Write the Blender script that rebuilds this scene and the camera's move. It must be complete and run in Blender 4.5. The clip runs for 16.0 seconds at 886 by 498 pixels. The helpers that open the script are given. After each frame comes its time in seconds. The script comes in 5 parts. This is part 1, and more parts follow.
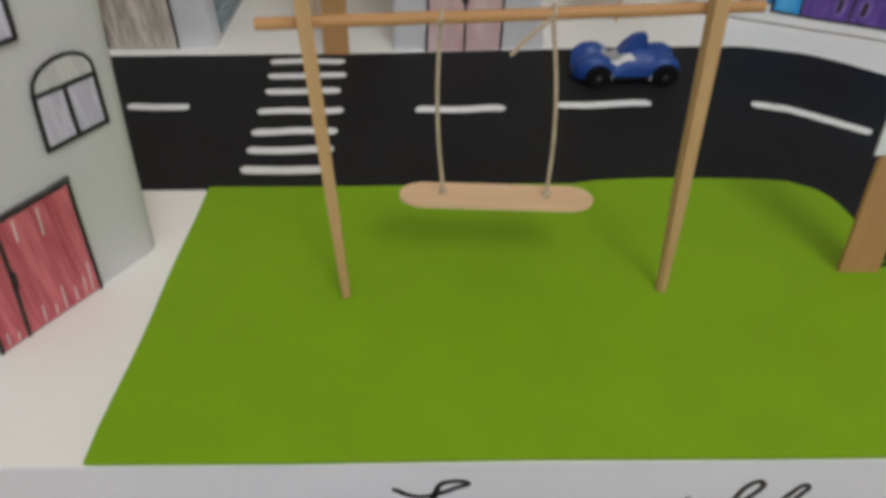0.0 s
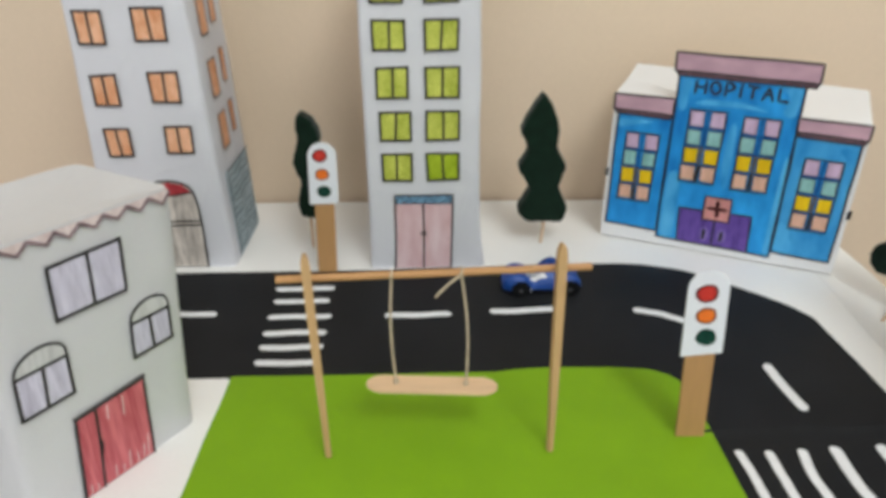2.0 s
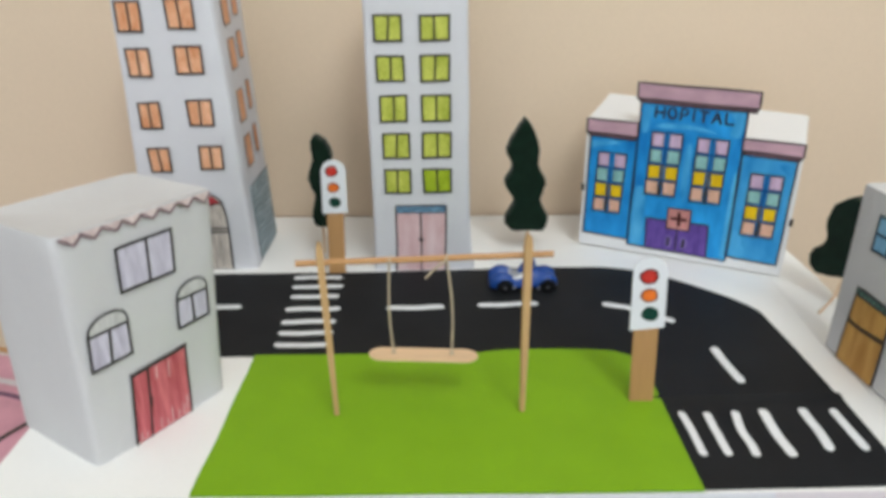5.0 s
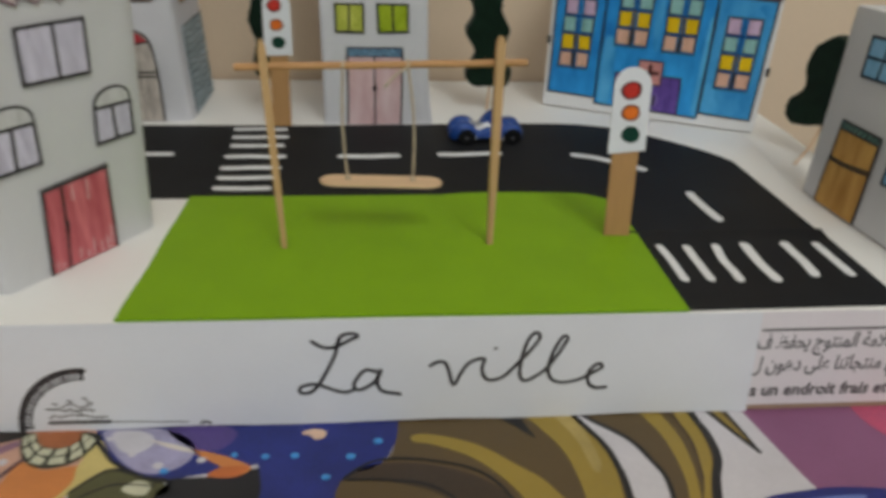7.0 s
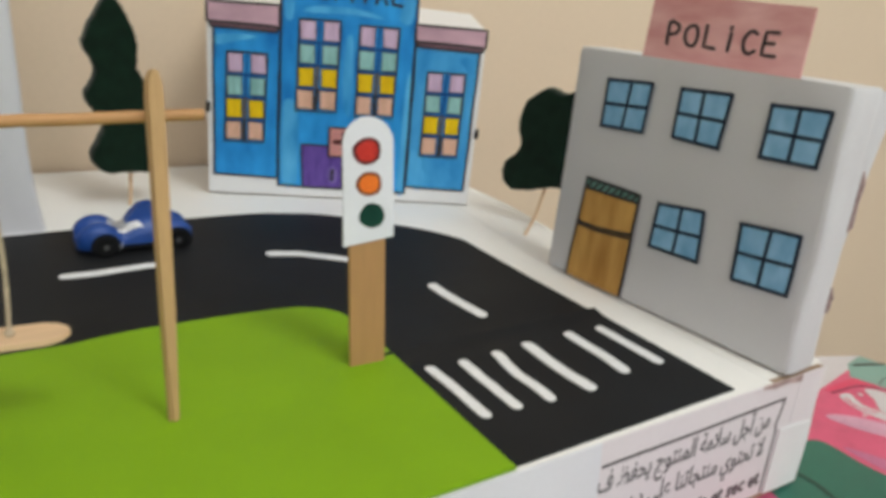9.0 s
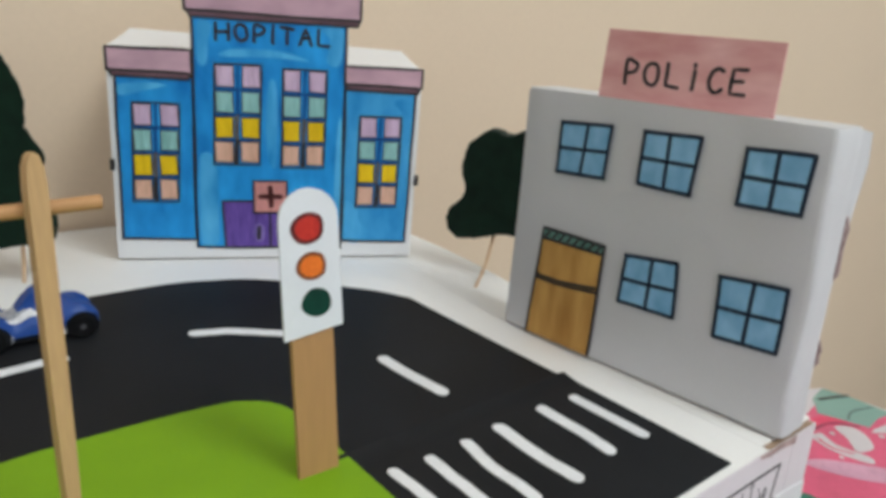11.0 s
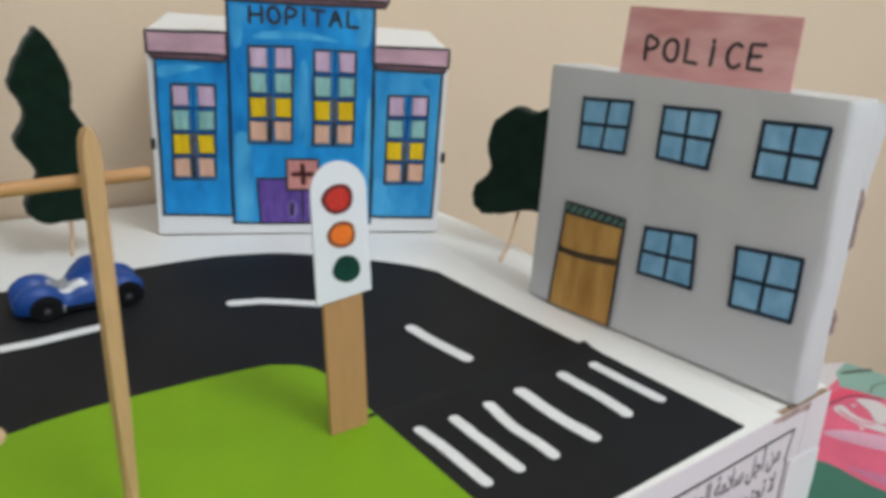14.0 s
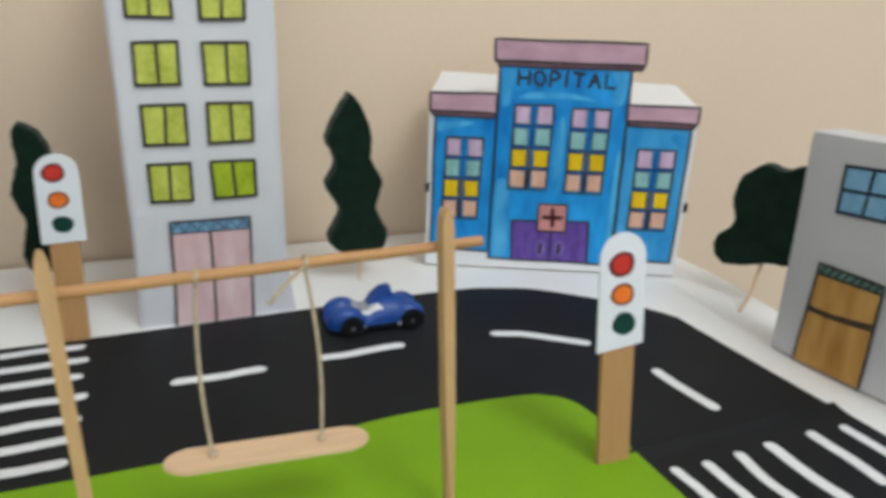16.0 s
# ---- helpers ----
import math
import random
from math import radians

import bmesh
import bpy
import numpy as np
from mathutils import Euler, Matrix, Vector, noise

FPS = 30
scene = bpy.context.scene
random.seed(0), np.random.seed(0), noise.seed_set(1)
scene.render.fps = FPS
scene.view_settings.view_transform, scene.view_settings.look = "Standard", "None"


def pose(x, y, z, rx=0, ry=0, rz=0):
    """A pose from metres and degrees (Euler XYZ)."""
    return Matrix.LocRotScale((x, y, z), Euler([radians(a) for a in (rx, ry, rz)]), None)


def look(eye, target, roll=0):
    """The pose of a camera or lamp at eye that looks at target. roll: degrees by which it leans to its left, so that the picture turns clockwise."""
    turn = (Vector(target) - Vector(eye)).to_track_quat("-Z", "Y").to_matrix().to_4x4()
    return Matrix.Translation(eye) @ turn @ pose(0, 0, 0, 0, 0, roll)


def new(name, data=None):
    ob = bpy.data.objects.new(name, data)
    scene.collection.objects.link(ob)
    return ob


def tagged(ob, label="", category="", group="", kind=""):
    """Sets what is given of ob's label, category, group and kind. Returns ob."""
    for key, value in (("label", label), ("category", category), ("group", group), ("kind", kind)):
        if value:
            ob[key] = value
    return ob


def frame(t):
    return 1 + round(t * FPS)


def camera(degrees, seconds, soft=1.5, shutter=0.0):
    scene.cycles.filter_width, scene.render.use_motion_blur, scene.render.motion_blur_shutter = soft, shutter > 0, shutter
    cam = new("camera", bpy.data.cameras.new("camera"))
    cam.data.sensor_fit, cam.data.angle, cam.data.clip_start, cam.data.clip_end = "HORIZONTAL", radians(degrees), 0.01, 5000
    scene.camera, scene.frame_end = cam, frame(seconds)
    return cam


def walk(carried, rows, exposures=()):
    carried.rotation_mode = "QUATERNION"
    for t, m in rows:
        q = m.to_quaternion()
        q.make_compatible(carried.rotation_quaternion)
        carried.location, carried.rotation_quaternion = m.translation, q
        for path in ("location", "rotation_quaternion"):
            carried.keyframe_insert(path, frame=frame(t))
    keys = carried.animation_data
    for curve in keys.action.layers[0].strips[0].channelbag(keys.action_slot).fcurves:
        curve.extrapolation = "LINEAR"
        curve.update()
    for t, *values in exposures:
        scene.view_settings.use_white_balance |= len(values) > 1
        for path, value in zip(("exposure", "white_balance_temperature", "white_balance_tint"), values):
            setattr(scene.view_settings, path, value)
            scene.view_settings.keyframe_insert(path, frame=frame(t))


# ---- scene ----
cam = camera(63.0, 16.0, soft=4.1, shutter=0.5)
PATH = [
    (0, (0.1111, -0.1344, 0.1976), (0.1161, 0.6391, -0.4362), -0.22),
    (0.5, (0.1166, -0.1558, 0.2213), (0.1265, 0.6503, -0.3705), -0.22),
    (1, (0.1197, -0.1781, 0.2418), (0.1341, 0.6626, -0.2996), 0.17),
    (1.5, (0.1261, -0.2049, 0.2658), (0.1489, 0.6697, -0.2185), 0.20),
    (2, (0.1322, -0.2397, 0.2856), (0.1509, 0.6581, -0.1546), -0.11),
    (2.5, (0.1381, -0.2682, 0.3009), (0.1604, 0.6467, -0.1021), -0.71),
    (3, (0.1387, -0.2905, 0.3196), (0.1477, 0.6351, -0.0588), -1.21),
    (3.2, (0.1381, -0.2973, 0.3244), (0.1430, 0.6321, -0.0447), -1.07),
    (5.3, (0.1439, -0.3314, 0.2836), (0.1486, 0.5800, -0.1278), -0.21),
    (5.5, (0.1437, -0.3327, 0.2735), (0.1453, 0.5724, -0.1517), -0.24),
    (6, (0.1500, -0.3327, 0.2556), (0.1486, 0.5551, -0.2046), -0.42),
    (6.5, (0.1473, -0.3331, 0.2392), (0.1650, 0.5468, -0.2357), 0.08),
    (7, (0.1340, -0.3159, 0.2081), (0.2154, 0.5639, -0.2602), 1.88),
    (7.5, (0.1393, -0.2804, 0.1832), (0.3423, 0.5888, -0.2676), 3.93),
    (8, (0.1462, -0.2435, 0.1702), (0.4452, 0.6069, -0.2627), 4.02),
    (8.5, (0.1438, -0.1960, 0.1568), (0.5744, 0.6236, -0.2210), 4.85),
    (9, (0.1503, -0.1616, 0.1546), (0.6756, 0.6239, -0.1725), 4.92),
    (9.5, (0.1596, -0.1384, 0.1532), (0.7400, 0.6195, -0.1448), 5.08),
    (9.7, (0.1615, -0.1311, 0.1548), (0.7652, 0.6173, -0.1198), 5.06),
    (11.8, (0.1663, -0.1153, 0.1613), (0.7739, 0.6220, -0.1339), 2.98),
    (12, (0.1662, -0.1153, 0.1613), (0.7708, 0.6253, -0.1316), 2.97),
    (12.5, (0.1660, -0.1171, 0.1600), (0.7638, 0.6248, -0.1436), 2.82),
    (13, (0.1630, -0.1184, 0.1596), (0.7642, 0.6251, -0.1331), 2.69),
    (13.5, (0.1617, -0.1215, 0.1594), (0.7661, 0.6232, -0.1233), 3.12),
    (14, (0.1591, -0.1297, 0.1608), (0.7342, 0.6252, -0.1543), 2.61),
    (14.5, (0.1408, -0.1417, 0.1664), (0.6532, 0.6525, -0.1604), 1.98),
    (15, (0.1260, -0.1446, 0.1777), (0.5884, 0.6920, -0.1162), 1.71),
    (15.5, (0.1155, -0.1464, 0.1822), (0.5353, 0.7134, -0.1087), 1.94),
    (16, (0.1063, -0.1460, 0.1912), (0.4542, 0.7404, -0.1140), 1.25),
]
EXPOSURES = [(0, 0.0, 6500, 13), (0.5, 0.17, 6500, 14), (1.5, 0.41, 6400, 12), (2.2, 0.54, 6250, 10), (3, 0.56, 6150, 10), (5.5, 0.53, 6180, 10), (6, 0.32, 6350, 10), (6.5, 0.02, 6500, 9), (7, -0.08, 6550, 10), (7.5, -0.10, 6620, 11), (8, -0.18, 6700, 12), (8.5, 0.12, 6700, 11), (9, 0.44, 6500, 10), (9.5, 0.46, 6400, 10), (12, 0.4, 6050, 10), (14, 0.42, 6100, 10), (15, 0.5, 6100, 10), (16, 0.48, 6100, 10)]
walk(cam, [(t, look(eye, target, roll)) for t, eye, target, roll in PATH], EXPOSURES)

# ---- world and lights ----
world = bpy.data.worlds.new("world")
scene.world = world
world.use_nodes = True
world.node_tree.nodes["Background"].inputs[0].default_value = (1.0, 0.93, 0.85, 1)
world.node_tree.nodes["Background"].inputs[1].default_value = 0.05


def area_lamp(name, eye, target, sx, sy, watts, color):
    data = bpy.data.lights.new(name, "AREA")
    data.shape, data.size, data.size_y, data.energy, data.color = "RECTANGLE", sx, sy, watts, color
    ob = new(name, data)
    ob.matrix_world = look(eye, target)
    return ob


# the room's unseen ceiling lamp, set by the cast shadows to the front and right of the table, and two fill lamps added
# at the west and south walls
globe = bpy.data.lights.new("ceiling_lamp", "POINT")
globe.energy, globe.color, globe.shadow_soft_size = 39.5, (0.95, 0.985, 0.955), 0.36
new("ceiling_lamp", globe).matrix_world = pose(0.62, -1.12, 1.60)
# added area lamps, no window known: they lift the sides the ceiling lamp misses
area_lamp("fill_lamp", (-2.38, -1.05, 0.62), (0.0, -0.15, 0.25), 1.4, 1.4, 4.2, (0.95, 0.98, 1.0))
area_lamp("fill_lamp", (-0.75, -2.88, 0.62), (0.0, 0.0, 0.25), 1.4, 1.4, 8.5, (0.98, 0.98, 0.95))

MM = 0.001
rng = random.Random(7)


# ---- materials ----
def material(name, color, rough=0.6, metal=0.0, vary=0.12, grain=400.0, blot=40.0, bump=0.1, stretch=(1, 1, 1), spec=0.5, sheen=0.0, tint=None, nap=(1, 1, 1), crease=0.0):
    """A painted, paper or wood surface: blotches and fine grain in the colour, and a fine relief."""
    m = bpy.data.materials.new(name)
    m.use_nodes = True
    nt = m.node_tree
    p = nt.nodes["Principled BSDF"]
    p.inputs["Roughness"].default_value = rough
    p.inputs["Metallic"].default_value = metal
    p.inputs["Specular IOR Level"].default_value = spec
    p.inputs["Sheen Weight"].default_value = sheen
    p.inputs["Sheen Tint"].default_value = (*nap, 1)
    co = nt.nodes.new("ShaderNodeTexCoord")
    mp = nt.nodes.new("ShaderNodeMapping")
    mp.inputs["Scale"].default_value = stretch
    nt.links.new(co.outputs["Object"], mp.inputs[0])
    n1, n2 = nt.nodes.new("ShaderNodeTexNoise"), nt.nodes.new("ShaderNodeTexNoise")
    n1.inputs["Scale"].default_value, n2.inputs["Scale"].default_value = blot, grain
    n1.inputs["Detail"].default_value, n2.inputs["Detail"].default_value = 4.0, 3.0
    for n in (n1, n2):
        nt.links.new(mp.outputs[0], n.inputs["Vector"])
    add = nt.nodes.new("ShaderNodeMath")
    add.operation = "MULTIPLY_ADD"
    add.inputs[1].default_value = 0.45
    nt.links.new(n2.outputs[0], add.inputs[0])
    half = nt.nodes.new("ShaderNodeMath")
    half.operation = "MULTIPLY"
    half.inputs[1].default_value = 0.55
    nt.links.new(n1.outputs[0], half.inputs[0])
    nt.links.new(half.outputs[0], add.inputs[2])
    ramp = nt.nodes.new("ShaderNodeValToRGB")
    lo = [c * (1 - 1.6 * vary) for c in color]
    hi = [min(1.0, c * (1 + 1.2 * vary)) for c in (tint or color)]
    ramp.color_ramp.elements[0].position, ramp.color_ramp.elements[1].position = 0.3, 0.7
    ramp.color_ramp.elements[0].color, ramp.color_ramp.elements[1].color = (*lo, 1), (*hi, 1)
    nt.links.new(add.outputs[0], ramp.inputs[0])
    nt.links.new(ramp.outputs[0], p.inputs["Base Color"])
    if bump:
        b = nt.nodes.new("ShaderNodeBump")
        b.inputs["Strength"].default_value, b.inputs["Distance"].default_value = bump, 0.0006
        nt.links.new(add.outputs[0], b.inputs["Height"])
        nt.links.new(b.outputs[0], p.inputs["Normal"])
        if crease:
            n3, sharp = nt.nodes.new("ShaderNodeTexNoise"), nt.nodes.new("ShaderNodeMath")
            n3.inputs["Scale"].default_value, n3.inputs["Detail"].default_value, n3.inputs["Distortion"].default_value = 22.0, 2.0, 0.3
            sharp.operation = "PINGPONG"
            sharp.inputs[1].default_value = 0.42
            b2 = nt.nodes.new("ShaderNodeBump")
            b2.inputs["Strength"].default_value, b2.inputs["Distance"].default_value = crease, 0.012
            nt.links.new(co.outputs["Object"], n3.inputs["Vector"])
            nt.links.new(n3.outputs[0], sharp.inputs[0])
            nt.links.new(sharp.outputs[0], b2.inputs["Height"])
            nt.links.new(b2.outputs[0], b.inputs["Normal"])
    return m


def srgb(r, g, b):
    return tuple((c / 255 / 12.92) if c < 10 else ((c / 255 + 0.055) / 1.055) ** 2.4 for c in (r, g, b))


PAPER = material("paper_white", (0.80, 0.80, 0.81), 0.62, vary=0.02, grain=900, blot=14, bump=0.15, crease=0.2)
PAPER_COOL = material("paper_cool", (0.68, 0.68, 0.725), 0.6, vary=0.03, grain=900, blot=18, bump=0.2, crease=0.3)
PAPER_FRONT = material("paper_front", (0.74, 0.76, 0.80), 0.6, vary=0.03, grain=900, blot=18, bump=0.2, crease=0.1)
PAPER_GREY = material("paper_soft", (0.605, 0.605, 0.620), 0.65, vary=0.03, grain=900, blot=16, bump=0.2, crease=0.22)
BOARD = material("board_white", (0.90, 0.89, 0.87), 0.6, vary=0.025, grain=700, blot=9, bump=0.1)
CARDBOARD = material("cardboard", (0.36, 0.25, 0.17), 0.8, vary=0.12)
TORN = material("torn_carton", (0.34, 0.22, 0.20), 0.8, vary=0.15, blot=120, tint=(0.50, 0.38, 0.36))
LABEL = material("label_paper", (0.75, 0.715, 0.735), 0.55, vary=0.03, blot=20)
ROADM = material("black_card", (0.0105, 0.0115, 0.0135), 0.62, vary=0.22, grain=1400, blot=22, bump=0.12, spec=0.22)
CHALK = material("white_marker", (0.82, 0.83, 0.85), 0.5, vary=0.05, grain=600, blot=120, bump=0.25)
GRASS = material("green_foam", (0.190, 0.375, 0.004), 0.6, vary=0.06, grain=1800, blot=30, bump=0.25, spec=0.25, sheen=0.3, nap=(0.70, 0.95, 0.10))
STICK = material("kraft_stick", (0.45, 0.245, 0.095), 0.65, vary=0.07, grain=500, blot=60, stretch=(1, 1, 0.08), bump=0.2)
WOOD = material("pale_wood", (0.52, 0.33, 0.145), 0.62, vary=0.09, grain=700, blot=90, stretch=(1, 1, 0.06), bump=0.25)
DOWEL = material("bamboo_dowel", (0.54, 0.29, 0.115), 0.62, vary=0.14, grain=700, blot=90, stretch=(0.06, 1, 1), bump=0.25)
SEATM = material("birch_seat", (0.72, 0.50, 0.31), 0.55, vary=0.10, grain=700, blot=60, stretch=(0.07, 1, 1), bump=0.25)
STRING = material("string", (0.50, 0.41, 0.29), 0.85, vary=0.2, grain=2500, blot=300, bump=0.5)
FELT = material("dark_green_felt", (0.0055, 0.0190, 0.0105), 0.95, vary=0.35, grain=2200, blot=120, bump=0.9, spec=0.1, sheen=0.15)
INK = material("black_ink", (0.022, 0.018, 0.020), 0.55, vary=0.35, grain=1500, blot=300, bump=0.05)
INK_SOFT = material("grey_ink", (0.10, 0.095, 0.10), 0.6, vary=0.3, grain=1500, blot=300, bump=0.05)


def marker(name, color, tint, vary=0.12, stretch=(1, 1, 0.12)):
    """Felt pen laid on in strokes."""
    return material(name, color, 0.6, vary=vary, grain=700, blot=170, stretch=stretch, bump=0.06, tint=tint, spec=0.22)


ORANGE = material("orange_pen", (0.69, 0.265, 0.10), 0.6, vary=0.08, grain=300, blot=80, stretch=(1, 1, 0.4), bump=0.05, spec=0.22, tint=(0.82, 0.50, 0.33))
LIME = material("lime_pen", (0.36, 0.43, 0.020), 0.55, vary=0.10, grain=700, blot=95, stretch=(1, 1, 0.5), bump=0.06, tint=(0.62, 0.64, 0.13))
LIME_DEEP = marker("deep_lime_pen", (0.29, 0.42, 0.010), (0.40, 0.50, 0.03), stretch=(0.5, 1, 0.3))
ROSE = material("rose_pen", (0.66, 0.39, 0.41), 0.6, vary=0.05, grain=160, blot=60, stretch=(1, 1, 0.3), bump=0.05, spec=0.22, tint=(0.76, 0.60, 0.62))
SCALLOP = marker("pale_rose_pencil", (0.60, 0.44, 0.44), (0.70, 0.62, 0.61))
MAUVE_LINE = marker("mauve_grey_pen", (0.17, 0.11, 0.13), (0.26, 0.18, 0.20), 0.2)
RED = marker("red_pen", (0.43, 0.030, 0.050), (0.64, 0.20, 0.22), 0.20, (1, 1, 0.06))
DARK_RED = marker("dark_red_pen", (0.28, 0.02, 0.03), (0.45, 0.05, 0.06), 0.2)
PENCIL_GREY = marker("grey_pencil", (0.50, 0.50, 0.50), (0.62, 0.62, 0.62), 0.1)
LILAC = marker("lilac_pen", (0.48, 0.45, 0.58), (0.66, 0.64, 0.74))
BLUE_TRIM = marker("blue_trim_pen", (0.10, 0.26, 0.46), (0.20, 0.36, 0.52), 0.3, (1, 1, 1))
BROWN = marker("brown_pen", (0.30, 0.24, 0.20), (0.62, 0.57, 0.52), 0.3)
GREYBLUE = marker("greyblue_pen", (0.25, 0.36, 0.42), (0.44, 0.53, 0.58), 0.2, (0.1, 0.1, 1))
HBLUE = material("blue_pen", (0.001, 0.150, 0.53), 0.6, vary=0.06, grain=90, blot=27, stretch=(1, 1, 0.42), bump=0.04, spec=0.22, tint=(0.040, 0.41, 0.88))
HBLUE_LIGHT = material("light_blue_pen", (0.010, 0.245, 0.64), 0.6, vary=0.06, grain=90, blot=27, stretch=(1, 1, 0.42), bump=0.04, spec=0.22, tint=(0.10, 0.45, 0.80))
WASH = material("thin_blue_pen", (0.012, 0.255, 0.66), 0.6, vary=0.05, grain=110, blot=60, stretch=(1, 1, 0.3), bump=0.04, spec=0.22, tint=(0.13, 0.53, 0.87))
PURPLE = marker("purple_pen", (0.085, 0.040, 0.27), (0.16, 0.09, 0.38), 0.2)
PURPLE_PALE = marker("pale_purple_pen", (0.15, 0.095, 0.37), (0.24, 0.17, 0.47), 0.2)
CROSS_PEN = marker("dark_cross_pen", (0.060, 0.012, 0.012), (0.11, 0.03, 0.03), 0.2)
MAUVE = material("mauve_pen", (0.46, 0.29, 0.36), 0.6, vary=0.08, grain=110, blot=24, stretch=(0.5, 1, 1), bump=0.05, spec=0.22, tint=(0.66, 0.42, 0.50))
MAUVE_DARK = marker("dark_mauve_pen", (0.13, 0.065, 0.085), (0.20, 0.11, 0.14), 0.2, (0.15, 1, 1))
SALMON = marker("salmon_pen", (0.60, 0.24, 0.22), (0.68, 0.32, 0.30))
WIN_LILAC = marker("window_lilac_pen", (0.56, 0.38, 0.56), (0.66, 0.50, 0.66))
WIN_TEAL = marker("window_teal_pen", (0.22, 0.48, 0.46), (0.34, 0.60, 0.58))
WIN_YELLOW = marker("window_yellow_pen", (0.84, 0.53, 0.003), (0.90, 0.63, 0.01))
WIN_PEACH = marker("window_peach_pen", (0.74, 0.42, 0.29), (0.80, 0.52, 0.40))
NAVY = marker("navy_pen", (0.006, 0.055, 0.22), (0.01, 0.10, 0.32), 0.2)
PANE = material("pane_blue_pen", (0.15, 0.38, 0.62), 0.6, vary=0.08, grain=200, blot=65, stretch=(0.8, 0.8, 0.5), bump=0.04, spec=0.22, tint=(0.30, 0.54, 0.74))
NAVY_INK = marker("bluish_black_pen", (0.012, 0.020, 0.040), (0.02, 0.035, 0.06), 0.2)
BROWN_DARK = marker("dark_brown_pen", (0.09, 0.062, 0.032), (0.15, 0.10, 0.05), 0.2)
TAN = material("tan_pen", (0.38, 0.17, 0.030), 0.6, vary=0.12, grain=160, blot=55, stretch=(1, 1, 0.2), bump=0.05, spec=0.22, tint=(0.58, 0.34, 0.10))
TEAL_TRIM = marker("teal_trim_pen", (0.03, 0.12, 0.10), (0.16, 0.30, 0.26), 0.3, (1, 1, 1))
SIGN_PINK = material("pink_sign_pen", (0.60, 0.235, 0.225), 0.6, vary=0.05, grain=120, blot=26, stretch=(0.35, 0.35, 1), bump=0.04, spec=0.22, tint=(0.82, 0.52, 0.50))
L_RED = marker("lamp_red_pen", (0.50, 0.026, 0.020), (0.58, 0.045, 0.028), 0.1, (1, 1, 1))
L_ORANGE = marker("lamp_orange_pen", (0.74, 0.135, 0.014), (0.80, 0.20, 0.024), 0.1, (1, 1, 1))
L_GREEN = marker("lamp_green_pen", (0.001, 0.032, 0.019), (0.002, 0.048, 0.03), 0.1, (1, 1, 1))
RIM_RED = marker("lamp_red_rim", (0.11, 0.02, 0.02), (0.17, 0.03, 0.03), 0.2, (1, 1, 1))
RIM_ORANGE = marker("lamp_orange_rim", (0.17, 0.055, 0.02), (0.25, 0.08, 0.03), 0.2, (1, 1, 1))
CAR_BLUE = material("blue_car_paint", (0.009, 0.060, 0.29), 0.42, vary=0.08, grain=300, blot=60, bump=0.03)
CAR_DARK = material("dark_chassis", (0.006, 0.007, 0.010), 0.6, vary=0.2, spec=0.2)
CAR_GLASS = material("grey_canopy", (0.38, 0.39, 0.42), 0.25, vary=0.2, blot=200)
CAR_WHITE = material("white_decal_glint", (0.74, 0.74, 0.77), 0.4, vary=0.1, blot=200)
RUBBER = material("tyre_rubber", (0.004, 0.004, 0.005), 0.6, vary=0.2, spec=0.2)
RIMM = material("grey_rim", (0.10, 0.10, 0.11), 0.4, 0.3, vary=0.2)
WALLP = material("beige_wall_paint", (0.73, 0.585, 0.435), 0.7, vary=0.025, grain=260, blot=2.2, bump=0.08)
CEILP = material("ceiling_paint", (0.87, 0.87, 0.86), 0.8, vary=0.02, blot=2)
FLOORP = material("floor_tile", (0.56, 0.56, 0.56), 0.4, vary=0.08, grain=60, blot=4)


# ---- mesh helpers ----
def part(name, bm, mat, parent=None, label=""):
    me = bpy.data.meshes.new(name)
    bmesh.ops.recalc_face_normals(bm, faces=bm.faces)
    bm.to_mesh(me)
    bm.free()
    me.materials.append(mat)
    ob = new(name, me)
    if parent is not None:
        ob.parent = parent
    if label:
        tagged(ob, label)
    return ob


def thing(name, m, label, category, group=""):
    ob = new(name)
    ob.empty_display_size = 0.02
    ob.matrix_world = m
    return tagged(ob, label, category, group)


def smooth(ob, deg=40):
    me = ob.data
    for f in me.polygons:
        f.use_smooth = True
    me.set_sharp_from_angle(angle=radians(deg))
    return ob


def prism(bm, pts, z0, z1, put=lambda x, y, z: (x, y, z)):
    """A closed polygon in x and y, from z0 to z1, laid into place by put."""
    a = [bm.verts.new(put(x, y, z0)) for x, y in pts]
    b = [bm.verts.new(put(x, y, z1)) for x, y in pts]
    n = len(pts)
    bm.faces.new(a[::-1])
    bm.faces.new(b)
    for i in range(n):
        bm.faces.new((a[i], a[(i + 1) % n], b[(i + 1) % n], b[i]))
    return bm


def curve(pts, steps=6, closed=False):
    """A smooth line through the points."""
    p = [Vector(q) for q in pts]
    out, n = [], len(p)
    for i in range(n if closed else n - 1):
        if closed:
            a, b, c, d = p[i - 1], p[i], p[(i + 1) % n], p[(i + 2) % n]
        else:
            a, b, c, d = p[max(i - 1, 0)], p[i], p[i + 1], p[min(i + 2, n - 1)]
        for k in range(steps):
            t = k / steps
            out.append(0.5 * (2 * b + (c - a) * t + (2 * a - 5 * b + 4 * c - d) * t * t + (3 * b - 3 * c + d - a) * t ** 3))
    if not closed:
        out.append(p[-1])
    return out


def wobble(pts, amount):
    return [(x + rng.uniform(-amount, amount), y + rng.uniform(-amount, amount)) for x, y in pts]


